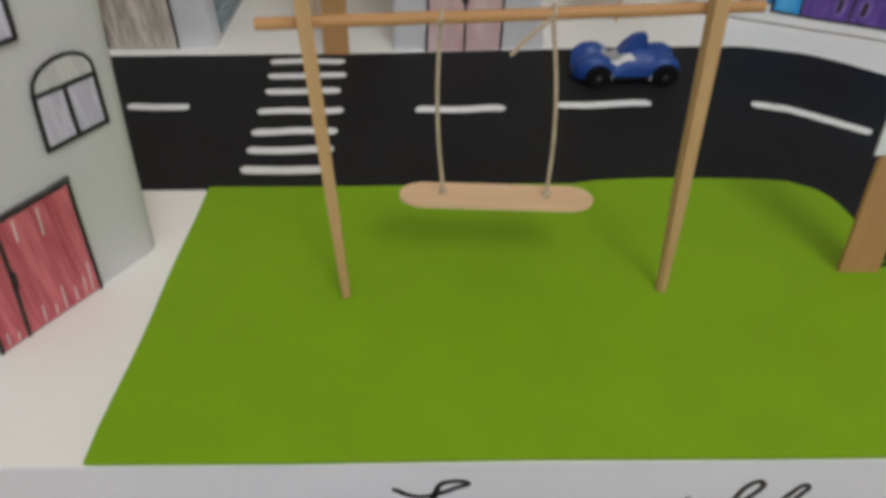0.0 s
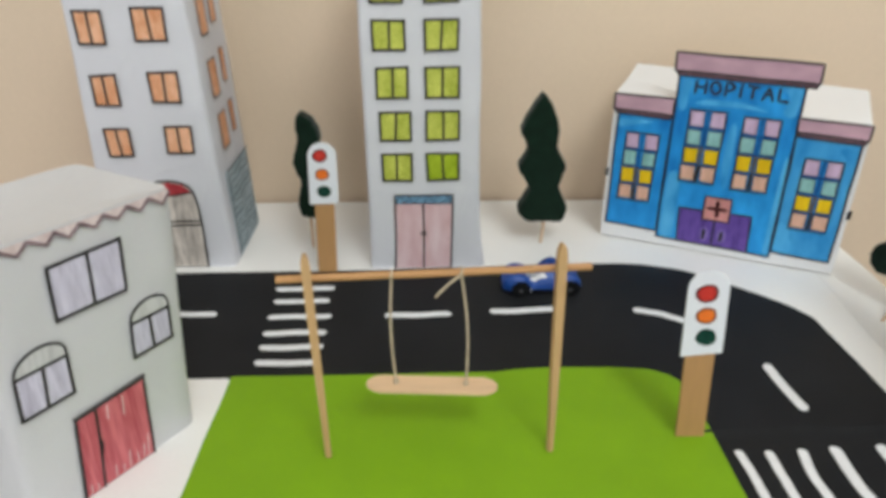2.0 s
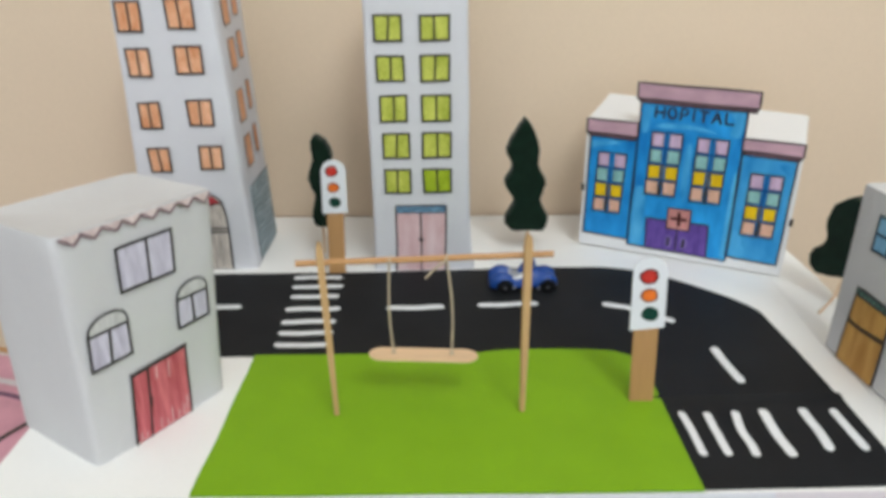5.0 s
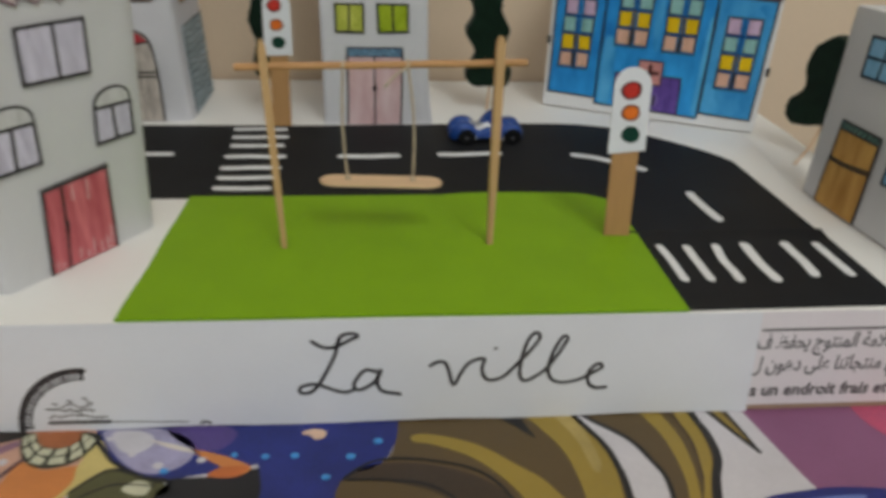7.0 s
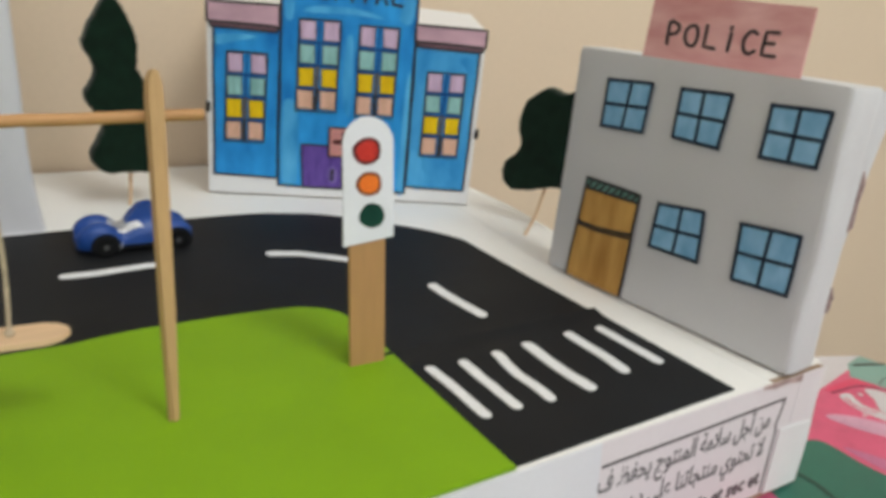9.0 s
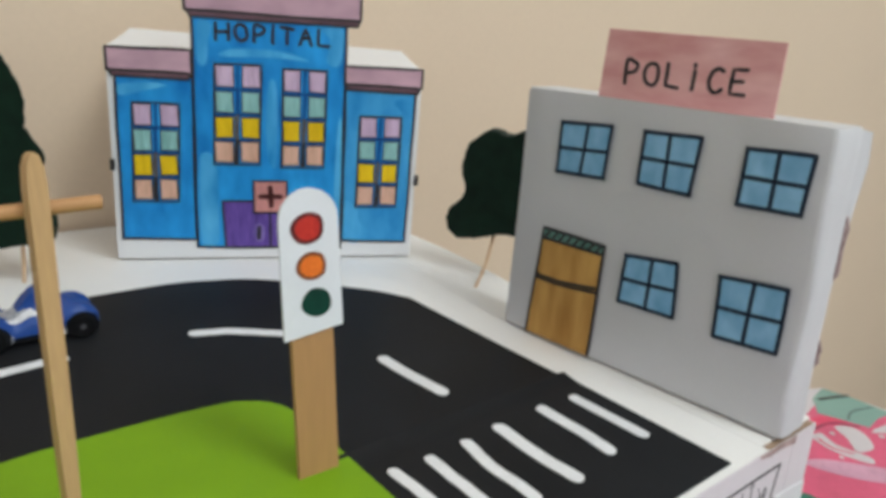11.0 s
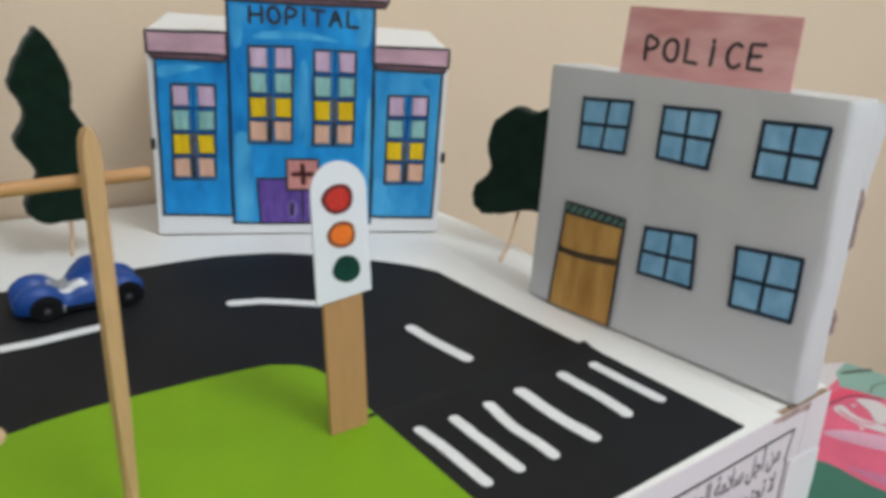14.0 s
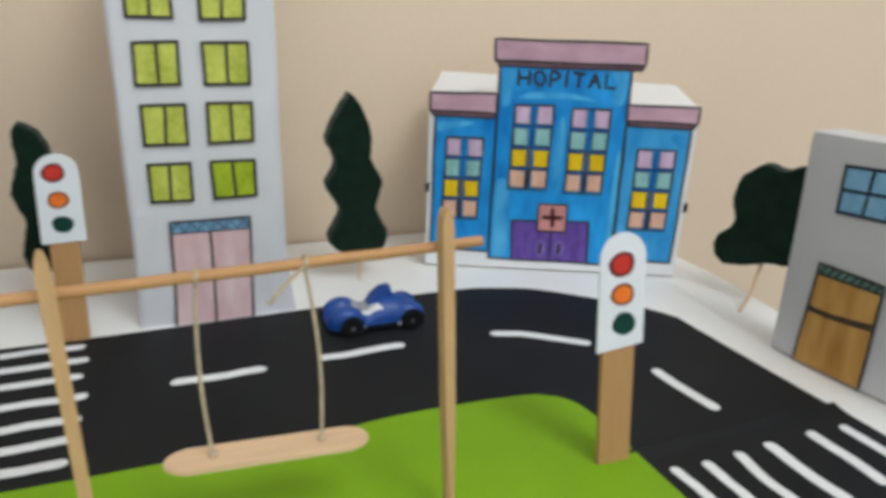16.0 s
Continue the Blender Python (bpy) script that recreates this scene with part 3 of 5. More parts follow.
def town_box():
    t = thing("town_box", Matrix.Identity(4), "large white-papered cardboard box with handwriting on its front", "box")
    ys = [0, 60, 120] + [140 + 8 * k for k in range(21)] + [340, 400, 447, 459]

    def slab(x0, x1, y0, under, over, name, m):
        """A sheet that follows the board's top."""
        bm = bmesh.new()
        rows = [[bm.verts.new((x * MM, lifted(0, y).y * MM, (lifted(0, y).z + h) * MM if h is not None else Z0 + 0.0006)) for x, h in ((x0, under), (x0, over), (x1, over), (x1, under))] for y in ys if y >= y0]
        for a, b in zip(rows, rows[1:]):
            for i in range(4):
                bm.faces.new((a[i], a[(i + 1) % 4], b[(i + 1) % 4], b[i]))
        bm.faces.new(rows[0])
        bm.faces.new(rows[-1])
        smooth(part(name, bm, m, t), 30)
    slab(X0 * 1000, X1 * 1000, 0, None, -1.4, "body", CARDBOARD)
    slab(X0 * 1000 - 0.6, 447.5, 0, -1.4, -0.4, "top_sheet", BOARD)
    slab(447.8, X1 * 1000 + 2, 60, -1.4, -0.4, "top_sheet", BOARD)
    bm = bmesh.new()
    box(bm, 0.4478, X1 + 0.002, 0.0035, 0.0598, -0.0014, -0.0004)
    part("top_sheet", bm, BOARD, t)
    bm = bmesh.new()
    xs = [X0 * 1000 + (344.5 - X0 * 1000) * i / 40 for i in range(41)]
    low = [(x, -68.6 + 0.5 * math.sin(x * 0.05) + rng.uniform(-0.15, 0.15)) for x in xs]
    prism(bm, low + [(338.5, -0.6), (X0 * 1000, -0.6)], 0.0, -0.8, front)
    part("front_sheet", bm, PAPER_FRONT, t)
    # side sheets
    for xa, xb in ((X0 - 0.0009, X0 - 0.0001), (X1 + 0.0001, X1 + 0.0009)):
        part("side_sheet", box(bmesh.new(), xa, xb, 0.0002, lifted(0, 459).y * MM - 0.0002, Z0 + 0.001, -0.0015), PAPER, t)
    # the printed carton that shows beside the front sheet
    bm = bmesh.new()
    prism(bm, [(344.5, -65.0), (470, -65.5), (470, -0.8), (338.9, -0.6)], -0.45, -0.85, front)
    lab = part("printed_side", bm, LABEL, t, "printed pale carton side with dark lettering")
    bm = bmesh.new()
    prism(bm, wobble([(461.5, -66), (475, -66.6), (489, -67), (490, -48), (489.6, -31), (476, -29.6), (462, -28.4)], 0.4), -0.2, 0.4, front)
    part("corner_flap", bm, PAPER, t)
    bm = bmesh.new()
    prism(bm, [(470.2, -30.0), (490, -31.0), (490, -0.8), (470.2, -0.8)], -0.4, -0.8, front)
    part("corner_flap", bm, LABEL, t)
    bm = bmesh.new()
    prism(bm, wobble([(440, -1.6), (448, -3.4), (458, -2.6), (470, -4.6), (470.5, -0.1), (440, -0.1)], 0.3), -0.1, 0.3, front)
    part("torn_edge", bm, TORN, t, "torn mauve-brown cardboard edge")
    # rule and printed lines
    bm = bmesh.new()
    stroke(bm, along([(341.5, -12.6), (400, -12.3), (461, -11.8)], 6), 1.3, -0.45, -0.3, front, 0.05)
    stroke(bm, along([(461, -11.8), (458, -27), (459.5, -28.5), (459.5, -64)], 6), 1.1, -0.45, -0.3, front, 0.05)
    part("rule", bm, INK, lab)
    # printed lines: two in Arabic, written in their joined forms from left to right, and one in French
    for body, m, x0, x1, z, high in (
            ("\ufed1 \ufec6\ufed4\ufea4\ufef3 \ufe9d\ufeee\ufe98\ufee8\ufee4\ufedf\ufe8d \ufe94\ufee3\ufefc\ufeb3 \ufede\ufe9f\ufe83 \ufee6\ufee3", INK_SOFT, 340.5, 452.5, -24.9, 0.0138),
            ("\ufedd \ufee5\ufeee\ufeeb\ufea9 \ufef0\ufee0\ufecb \ufe8e\ufee8\ufe97\ufe8e\ufea0\ufe98\ufee8\ufee3 \ufef1\ufeee\ufe98\ufea4\ufe97 \ufefb", INK_SOFT, 340.5, 452.5, -40.4, 0.0138),
            ("ns un endroit frais et sec et", INK, 338.8, 456.0, -58.4, 0.0122)):
        fc = bpy.data.curves.new("printed_line", "FONT")
        fc.body, fc.size, fc.extrude, fc.offset, fc.resolution_u = body, high, 0.00005, 0.00028 if m is INK else 0.00024, 2
        ob = new("printed_line", fc)
        me = bpy.data.meshes.new_from_object(ob)
        bpy.data.objects.remove(ob)
        me.materials.append(m)
        lo, hi = min(v.co.x for v in me.vertices), max(v.co.x for v in me.vertices)
        line = new("printed_line", me)
        line.matrix_world = Matrix.Translation((x0 * MM, -0.00052, z * MM)) @ pose(0, 0, 0, 90, 0, 0) @ Matrix.Diagonal(((x1 - x0) * MM / (hi - lo), 1, 1, 1)) @ Matrix.Translation((-lo, 0, 0))
        line.parent = lab
    # the badge cut off by the sheet's lower edge
    bm = bmesh.new()
    arc = [(-23 - 38 * math.sin(a), -68 + 39 * math.cos(a)) for a in (radians(90) * k / 14 for k in range(15))]
    stroke(bm, arc, 3.4, 0.0, 0.15, front, 0.1)
    arc = [(-23 - 33.2 * math.sin(a), -68 + 33.6 * math.cos(a)) for a in (radians(88) * k / 14 for k in range(15))]
    stroke(bm, arc, 0.7, 0.0, 0.15, front, 0.1)
    for k in range(19):
        a = radians(2 + 4.7 * k)
        p, q = [(-23 - r * math.sin(a), -68 + (r + 0.8) * math.cos(a)) for r in (33.0, 36.8)]
        stroke(bm, [p, q], 1.3 if k % 3 else 2.0, 0.0, 0.13, front)
    part("badge_arc", bm, INK, t, "black printed badge arc with a ticked inner edge")
    bm = bmesh.new()
    for z, a, b, w in ((-52.0, -38, -22, 0.9), (-55.0, -46, -20, 1.2), (-59.0, -46, -15, 1.0)):
        stroke(bm, [(x, z + rng.uniform(-1.4, 1.4)) for x in range(a, b, 3)], w, 0.0, 0.12, front, 0.4)
    for x, z in ((-42, -50.5), (-34, -48.6), (-26, -46.8), (-24, -49.5), (-30, -57.2)):
        stroke(bm, [(x, z), (x + 1.6, z - 0.9)], 1.3, 0.0, 0.12, front, 0.3)
    stroke(bm, along([(-46, -63.6), (-15, -63.2)], 3), 2.4, 0.0, 0.12, front, 0.3)
    stroke(bm, along([(-14, -63.6), (26, -65.2)], 3), 0.7, 0.0, 0.12, front, 0.5)
    stroke(bm, [(33, -66.3), (35, -65.2), (38, -66.2)], 1.8, 0.0, 0.12, front, 0.5)
    part("badge_print", bm, INK_SOFT, t)
    # the handwritten words
    words = (
        [(96, -13.5), (101, -17.5), (108, -17), (116, -13), (119.5, -10.5), (116, -8.8), (111, -11), (108, -20), (104, -31), (98, -42), (92.5, -47.5), (88, -47),
         (89, -43), (95, -41.5), (103, -44.5), (112, -47.5), (117, -46)],
        [(129.5, -34), (124, -33), (119, -37.5), (117, -43), (120, -46.5), (126, -43), (131, -36), (131.5, -33), (129.5, -42), (132, -47), (138, -49), (142, -50)],
        [(158.5, -31), (163, -28.4), (166.5, -29.5), (169, -37.5), (171.5, -44), (175, -37), (179, -30), (182.6, -27.8), (187.4, -27.6), (186.8, -34.4), (189.2, -41), (193.7, -41.7), (199.6, -38.2),
         (207, -29), (213.4, -18.4), (215.6, -12.8), (213.3, -10.8), (209.6, -16.3), (206.8, -29.8), (207.6, -40), (211.5, -42.5), (219, -36.7), (226.4, -26), (230.6, -18.4), (231.4, -14.8),
         (228.8, -13.6), (224.8, -21.3), (222.4, -35), (225, -42.6), (233, -44.3), (243, -42), (251, -37), (253.6, -34), (251, -32), (247, -37), (247, -45), (251, -49), (257.5, -48.5)],
    )
    for line in words:
        line = [(x + 1.6 * max(0.0, 1 - abs(x - 218) / 22), y) for x, y in line]
        bm = bmesh.new()
        stroke(bm, curve([Vector(p) for p in line], 7), 2.1, 0.0, 0.15, front, 0.16)
        part("handwriting", bm, INK, t, "black cursive handwriting")
    bm = bmesh.new()
    stroke(bm, [(193, -20.6), (193.8, -20.2)], 1.5, 0.0, 0.15, front)
    part("dot", bm, INK_SOFT, t)
    return t


town_box()


def sheet(pts, h0, h1):
    """A sheet of card that lies on the board and follows it."""
    bm = prism(bmesh.new(), pts, h0, h1)
    for k in range(22):
        bmesh.ops.bisect_plane(bm, geom=bm.verts[:] + bm.edges[:] + bm.faces[:], plane_co=(0, 138 + 8 * k, 0), plane_no=(0, 1, 0))
    for v in bm.verts:
        v.co = flat(*v.co)
    return bm


# ---- road ----
def road():
    edge = [Vector(p) for p in ((176, 310), (225, 312), (270, 313), (305, 312), (328, 306), (352, 295), (385, 265), (408, 240), (420, 219))]
    pts = [(-126, 153.5), (-1, 153.5), (3, 147), (250, 147), (250, 93), (423, 93), (422, 160)] + [(v.x, v.y) for v in curve(edge[::-1], 4)] + [(70, 305.5), (-126, 304)]
    bm = sheet(pts, -0.4, 0.1)
    r = tagged(part("road", bm, ROADM), "black card road bending through the model town", "road", kind="structure")
    bm = bmesh.new()
    prism(bm, [(292, 1.5), (423.5, 3.5), (424, 94.5), (292, 92)], -0.4, 0.45)
    for y in (82, 85, 87.5, 89.5, 91.3):
        bmesh.ops.bisect_plane(bm, geom=bm.verts[:] + bm.edges[:] + bm.faces[:], plane_co=(0, y, 0), plane_no=(0, 1, 0))
    for v in bm.verts:  # its far edge curls up off the sheet below
        c = max(0.0, (v.co.y - 82) / 12)
        v.co = flat(v.co.x, v.co.y, max(v.co.z, 0.0 if c else v.co.z) + (1.7 + 1.6 * min(1.0, max(0.0, (424 - v.co.x) / 30))) * c * c)
    r2 = tagged(part("road", bm, ROADM), "black card road end sheet overlapping the bend", "road", kind="structure")

    def stripe(pts, w, owner, name, h=0.1):
        bm = bmesh.new()
        line = along([Vector(p) for p in pts], 3.0)
        stroke(bm, line, w, h, h + 0.35, flat, 0.11)
        part(name, bm, CHALK, owner)

    for y, a, b in zip((294, 274, 254, 230, 207, 188.5, 170), (6, 8, 10, 10, 11, 12, 12.5), (52, 55, 53.5, 57.5, 56.5, 56.5, 54)):
        stripe([(a + 3, y), (b - 3, y + rng.uniform(-0.8, 0.8))], 6.5, r, "crossing_stripe")
    for a, b in (((-62, 236.8), (-33, 235)), ((101, 230.5), (145, 231.5)), ((181, 234.5), (228, 236.5)), ((359, 157), (361.5, 114))):
        stripe([a, b], 6.7, r, "lane_dash")
    stripe([(291, 234), (306, 228), (322, 216), (339, 204)], 7.0, r, "lane_dash")
    for a, b, w in (((306.5, 76), (308, 33), 5.0), ((323.5, 75), (323, 33), 5.2), ((342.5, 76), (340, 32), 5.4), ((362, 77), (362, 32), 6.6), ((390.5, 78), (388.5, 37), 6.4), ((410.5, 77), (410.5, 37), 6.0)):
        stripe([(a[0], a[1] - 2), ((a[0] + b[0]) / 2 + rng.uniform(-0.8, 0.8), (a[1] + b[1]) / 2), (b[0], b[1] + 0.5)], w, r2, "crossing_stripe", 0.45)


road()


# ---- grass ----
def grass():
    bm = bmesh.new()
    far = [Vector(p) for p in ((297, 118), (296, 130), (292.5, 142), (282, 152), (264, 155.5), (235, 157), (205, 157), (187, 155.5), (172, 152.5))]
    side = [(1.0 + 0.4 * math.sin(k) - 2.6 * (k / 12) ** 2, 153 - 153 * k / 12) for k in range(0, 13)]
    pts = [(v.x, v.y) for v in curve(far, 4)] + [(120, 152.6), (60, 152)] + side + [(60, -0.3), (140, 0.3), (220, -0.2), (297.3, 0)]
    prism(bm, pts, 0.15, 2.1, flat)
    bmesh.ops.bevel(bm, geom=[e for e in bm.edges if all(v.co.z > 0.001 for v in e.verts)], offset=0.0007, segments=2, affect="EDGES")
    ob = smooth(part("lawn", bm, GRASS), 50)
    tagged(ob, "bright green foam sheet lawn with a rounded corner", "lawn")


grass()


# ---- paper buildings ----
def facade(lean):
    k = math.sqrt(1 + lean * lean)

    def put(u, v, h):
        z = v / k
        return (u * MM, (-lean * z - h) * MM, z * MM)
    return put


def base_frame(a, b):
    """The frame of a front that runs along the ground from a to b, in millimetres: x along it, y into the building."""
    a, b = lifted(*a), lifted(*b)
    d = b - a
    return Matrix.Translation((a.x * MM, a.y * MM, a.z * MM - 0.0004)) @ Matrix.Rotation(math.atan2(d.y, d.x), 4, "Z")


def paper_box(bm, bl, br, tr, tl, depth, lean, sag=1.5, soft=2.5, lift=0.0, rise=(0.0, 0.0), flare=(0.0, 0.0)):
    """A paper-wrapped box: front corners in the front's millimetres, walls that bulge a little, soft edges."""
    nu, nv, nd = 10, 12, 5
    k = math.sqrt(1 + lean * lean)
    seed = rng.uniform(0, 50)

    def spot(s, d, r):
        u = (bl + (br - bl) * s) * (1 - r) + (tl[0] + (tr[0] - tl[0]) * s) * r
        u += (flare[1] * s - flare[0] * (1 - s)) * max(0.0, 1 - r / 0.22) ** 2
        v = (tl[1] + (tr[1] - tl[1]) * s) * r
        y = depth * d
        n = noise.noise((u * 0.02 + seed, y * 0.02, v * 0.02)) * 0.9 * min(1, 4 * r)
        fr = soft
        # rounded upright edges
        ex, ey = min(s, 1 - s) * (br - bl), min(d, 1 - d) * depth
        if ex < fr and ey < fr:
            q = fr - math.hypot(fr - ex, fr - ey)
            if q < 0:
                f = fr / math.hypot(fr - ex, fr - ey)
                u += (fr - ex) * (1 - f) * (1 if s < 0.5 else -1)
                y += (fr - ey) * (1 - f) * (1 if d < 0.5 else -1)
        z = v / k + lift * max(0.0, 1 - 8 * r) + (rise[0] + (rise[1] - rise[0]) * s) * d * r
        return Vector((u + (n if s in (0, 1) else 0), y - lean * z + (n * 0.6 if d in (0, 1) else 0), z))

    def line(n, length):
        e = soft / length
        return [0, e * 0.3, e] + [e + (1 - 2 * e) * i / n for i in range(1, n)] + [1 - e, 1 - e * 0.3, 1]

    ss, dd = line(nu, abs(br - bl)), line(nd, depth)
    ring = [(s, 0.0) for s in ss] + [(1.0, d) for d in dd[1:]] + [(s, 1.0) for s in ss[::-1][1:]] + [(0.0, d) for d in dd[::-1][1:-1]]
    rows = [[bm.verts.new(spot(s, d, r) * MM) for s, d in ring] for r in [i / nv for i in range(nv)] + [0.985, 1.0]]
    n = len(ring)
    cx = sum((v.co for v in rows[-1]), Vector()) / n
    for v in rows[-1]:
        v.co += (cx - v.co) * 0.012
    for a, b in zip(rows, rows[1:]):
        for i in range(n):
            bm.faces.new((a[i], a[(i + 1) % n], b[(i + 1) % n], b[i]))
    # the top, which sags
    prev = rows[-1]
    for f, drop in ((0.9, 0.25 * sag), (0.7, 0.7 * sag), (0.4, sag), (0.1, sag)):
        now = [bm.verts.new(cx + (v.co - cx) * f - Vector((0, 0, drop * MM))) for v in rows[-1]]
        for i in range(n):
            bm.faces.new((prev[i], prev[(i + 1) % n], now[(i + 1) % n], now[i]))
        prev = now
    bm.faces.new(prev)
    bm.faces.new(rows[0][::-1])
    return bm


def quad(u0, v0, u1, v1, w=0.4):
    return wobble([(u0, v0), (u1, v0), (u1, v1), (u0, v1)], w)


def drawn_window(owner, put, corners, fill, bars=1, cross=False, pen=1.8, name="window", h=0.9, ink=INK):
    """A window drawn with a felt pen: the coloured fill, and its black frame under it."""
    c = [Vector(p) for p in corners]
    bm = bmesh.new()
    prism(bm, [(p.x, p.y) for p in c], h - 0.5, h, put)
    win = part(name, bm, fill, owner)
    bm = bmesh.new()
    for a, b in zip(c, c[1:] + c[:1]):
        stroke(bm, along([a, b], 4), pen, h, h + 0.12, put)
    f0, f1 = 0.5 + rng.uniform(-0.03, 0.03), 0.5 + rng.uniform(-0.04, 0.04)
    m0, m1 = c[0].lerp(c[1], f0), c[3].lerp(c[2], f1)
    if bars:
        stroke(bm, along([m0, m1], 4), pen, h, h + 0.12, put)
    if cross:
        stroke(bm, along([(c[0] + c[3]) / 2, (c[1] + c[2]) / 2], 4), pen, h, h + 0.12, put)
    part("window_frame", bm, ink, win)
    return win


def lines(owner, put, paths, pen=1.4, mat=INK, name="drawn_outline", h=1.0):
    bm = bmesh.new()
    for p in paths:
        stroke(bm, along([Vector(q) for q in p], 4), pen, h - 0.4, h + 0.12, put)
    return part(name, bm, mat, owner)


LETTERS = {
    "H": [[(0, 0), (0, 1)], [(1, 0.02), (1, 1)], [(0, 0.5), (1, 0.52)]],
    "O": [[(0.5 + 0.5 * math.cos(a), 0.5 + 0.5 * math.sin(a)) for a in (2 * math.pi * k / 12 for k in range(13))]],
    "P": [[(0.05, 0), (0.1, 1), (0.55, 1.0), (0.9, 0.85), (0.85, 0.6), (0.5, 0.47), (0.1, 0.48)]],
    "I": [[(0.45, 0), (0.5, 0.78)], [(0.5, 1.0), (0.53, 1.05)]],
    "T": [[(0, 1), (1, 0.97)], [(0.5, 0), (0.5, 1)]],
    "A": [[(0, 0), (0.5, 1), (1, 0)], [(0.2, 0.38), (0.82, 0.4)]],
    "L": [[(0.1, 1), (0.08, 0.05), (0.95, 0.0)]],
    "C": [[(0.95, 0.88), (0.6, 1.0), (0.2, 0.8), (0.05, 0.45), (0.2, 0.12), (0.6, 0.0), (0.95, 0.1)]],
    "E": [[(0.95, 1.0), (0.1, 0.97), (0.05, 0.02), (0.95, 0.0)], [(0.08, 0.5), (0.75, 0.53)]],
}


def lettering(owner, put, word, u0, u1, v0, v1, pen, h=1.0, tilt=0.0, thin=1.0):
    """Hand-drawn capitals between u0 and u1, each letter a part; thin is the room of an I."""
    cell = (u1 - u0) / (len(word) - word.count("I") * (1 - thin))
    for i, ch in enumerate(word):
        start = u0 + cell * (i - word[:i].count("I") * (1 - thin))
        wide = cell * (0.28 if ch == "I" else 0.66)
        bm = bmesh.new()
        for s in LETTERS[ch]:
            pts = [Vector((start + (cell * (0.2 if thin == 1 else -0.08) if ch == "I" else 0) + x * wide, v0 + tilt * i + y * (v1 - v0) + rng.uniform(-0.2, 0.2))) for x, y in s]
            stroke(bm, along(curve(pts, 3) if ch in "OPC" else pts, 2.0), pen, h - 0.3, h + 0.12, put)
        part("letter", bm, INK, owner)


def house():
    t = thing("paper_house", base_frame((-65, 26.5), (-11.5, 109)), "white paper house with a drawn red door and lilac windows", "paper house")
    put = facade(0.0)
    bm = paper_box(bmesh.new(), 0, 100.8, (112.5, 148.0), (3, 150.5), 84, 0.0, sag=4.0, soft=6, rise=(-2.5, -2.5))
    smooth(part("wall", bm, PAPER_GREY, t), 60)
    drawn_window(t, put, wobble([(36, 104.8), (74, 104.4), (76.2, 132.5), (37.4, 132.4)], 0.3), LILAC, h=1.6)
    for u0, u1, v0, v1, top in ((8.4, 34.9, 64.6, 86.0, 97), (70.5, 94.6, 64.4, 83.6, 94)):
        win = drawn_window(t, put, wobble([(u0, v0), (u1, v0), (u1 + 1.5, v1), (u0 + 1.6, v1 + 0.6)], 0.3), LILAC, h=1.6)
        n = 9
        arch = [((u0 + u1) / 2 + 1.5 + 1.6 * math.sin(math.pi * k / n) - (u1 - u0) / 2 * math.cos(math.pi * k / n), v1 + 0.4 + (top - v1 - 0.4) * math.sin(math.pi * k / n) ** 0.8) for k in range(n + 1)]
        part("fanlight", prism(bmesh.new(), arch, 1.1, 1.6, put), PENCIL_GREY, win)
        lines(win, put, [arch], 1.3, h=1.6, name="arch_line")
    door = part("door", prism(bmesh.new(), [(26.4, 0.8), (69.2, 0.8), (72.4, 50.3), (31.8, 48.6)], 1.0, 1.5, put), RED, t, "red pencilled double door")
    lines(door, put, [[(26.4, 0.8), (31.8, 48.6), (72.4, 50.3), (69.2, 0.8)], [(37.6, 0.8), (40.6, 26), (42.6, 48)]], 1.6, h=1.5)
    lines(door, put, [[(40.2, 22), (41.3, 28)]], 2.4, h=1.5, name="door_handle")
    for u, v0, v1 in ((30, 2.0, 7), (34, 2.0, 5), (45, 2.0, 9), (50, 2.2, 6), (54, 2.0, 12), (59, 2.2, 8), (63, 2.0, 10), (66, 2.2, 15), (48, 39, 47), (57, 36, 47)):
        lines(door, put, [[(u, v0), (u + (v1 - v0) * 0.09 + 0.3, v1)]], 0.7, h=1.42, mat=SCALLOP, name="bare_streak")
    lines(door, put, [[(31.8, 49.2), (50, 50.4), (72.4, 51)]], 2.6, h=1.5, mat=INK_SOFT, name="lintel")
    # the scalloped eaves line
    n = 8
    for i in range(n):
        a, b = 6.5 + 102.5 * i / n, 6.5 + 102.5 * (i + 1) / n
        va, vb = 148.4 - 2.0 * i / n, 148.4 - 2.0 * (i + 1) / n
        tri = [(a, va), (a + 0.60 * (b - a) + rng.uniform(-0.8, 0.8), va - 4.9 + rng.uniform(-0.7, 0.7)), (b, vb)]
        sc = part("scallop", prism(bmesh.new(), [tri[0], tri[1], tri[2], (tri[2][0], vb + 1), (tri[0][0], va + 1)], 1.1, 1.6, put), SCALLOP, t)
        lines(sc, put, [tri], 1.7, h=1.6, mat=MAUVE_LINE)


house()


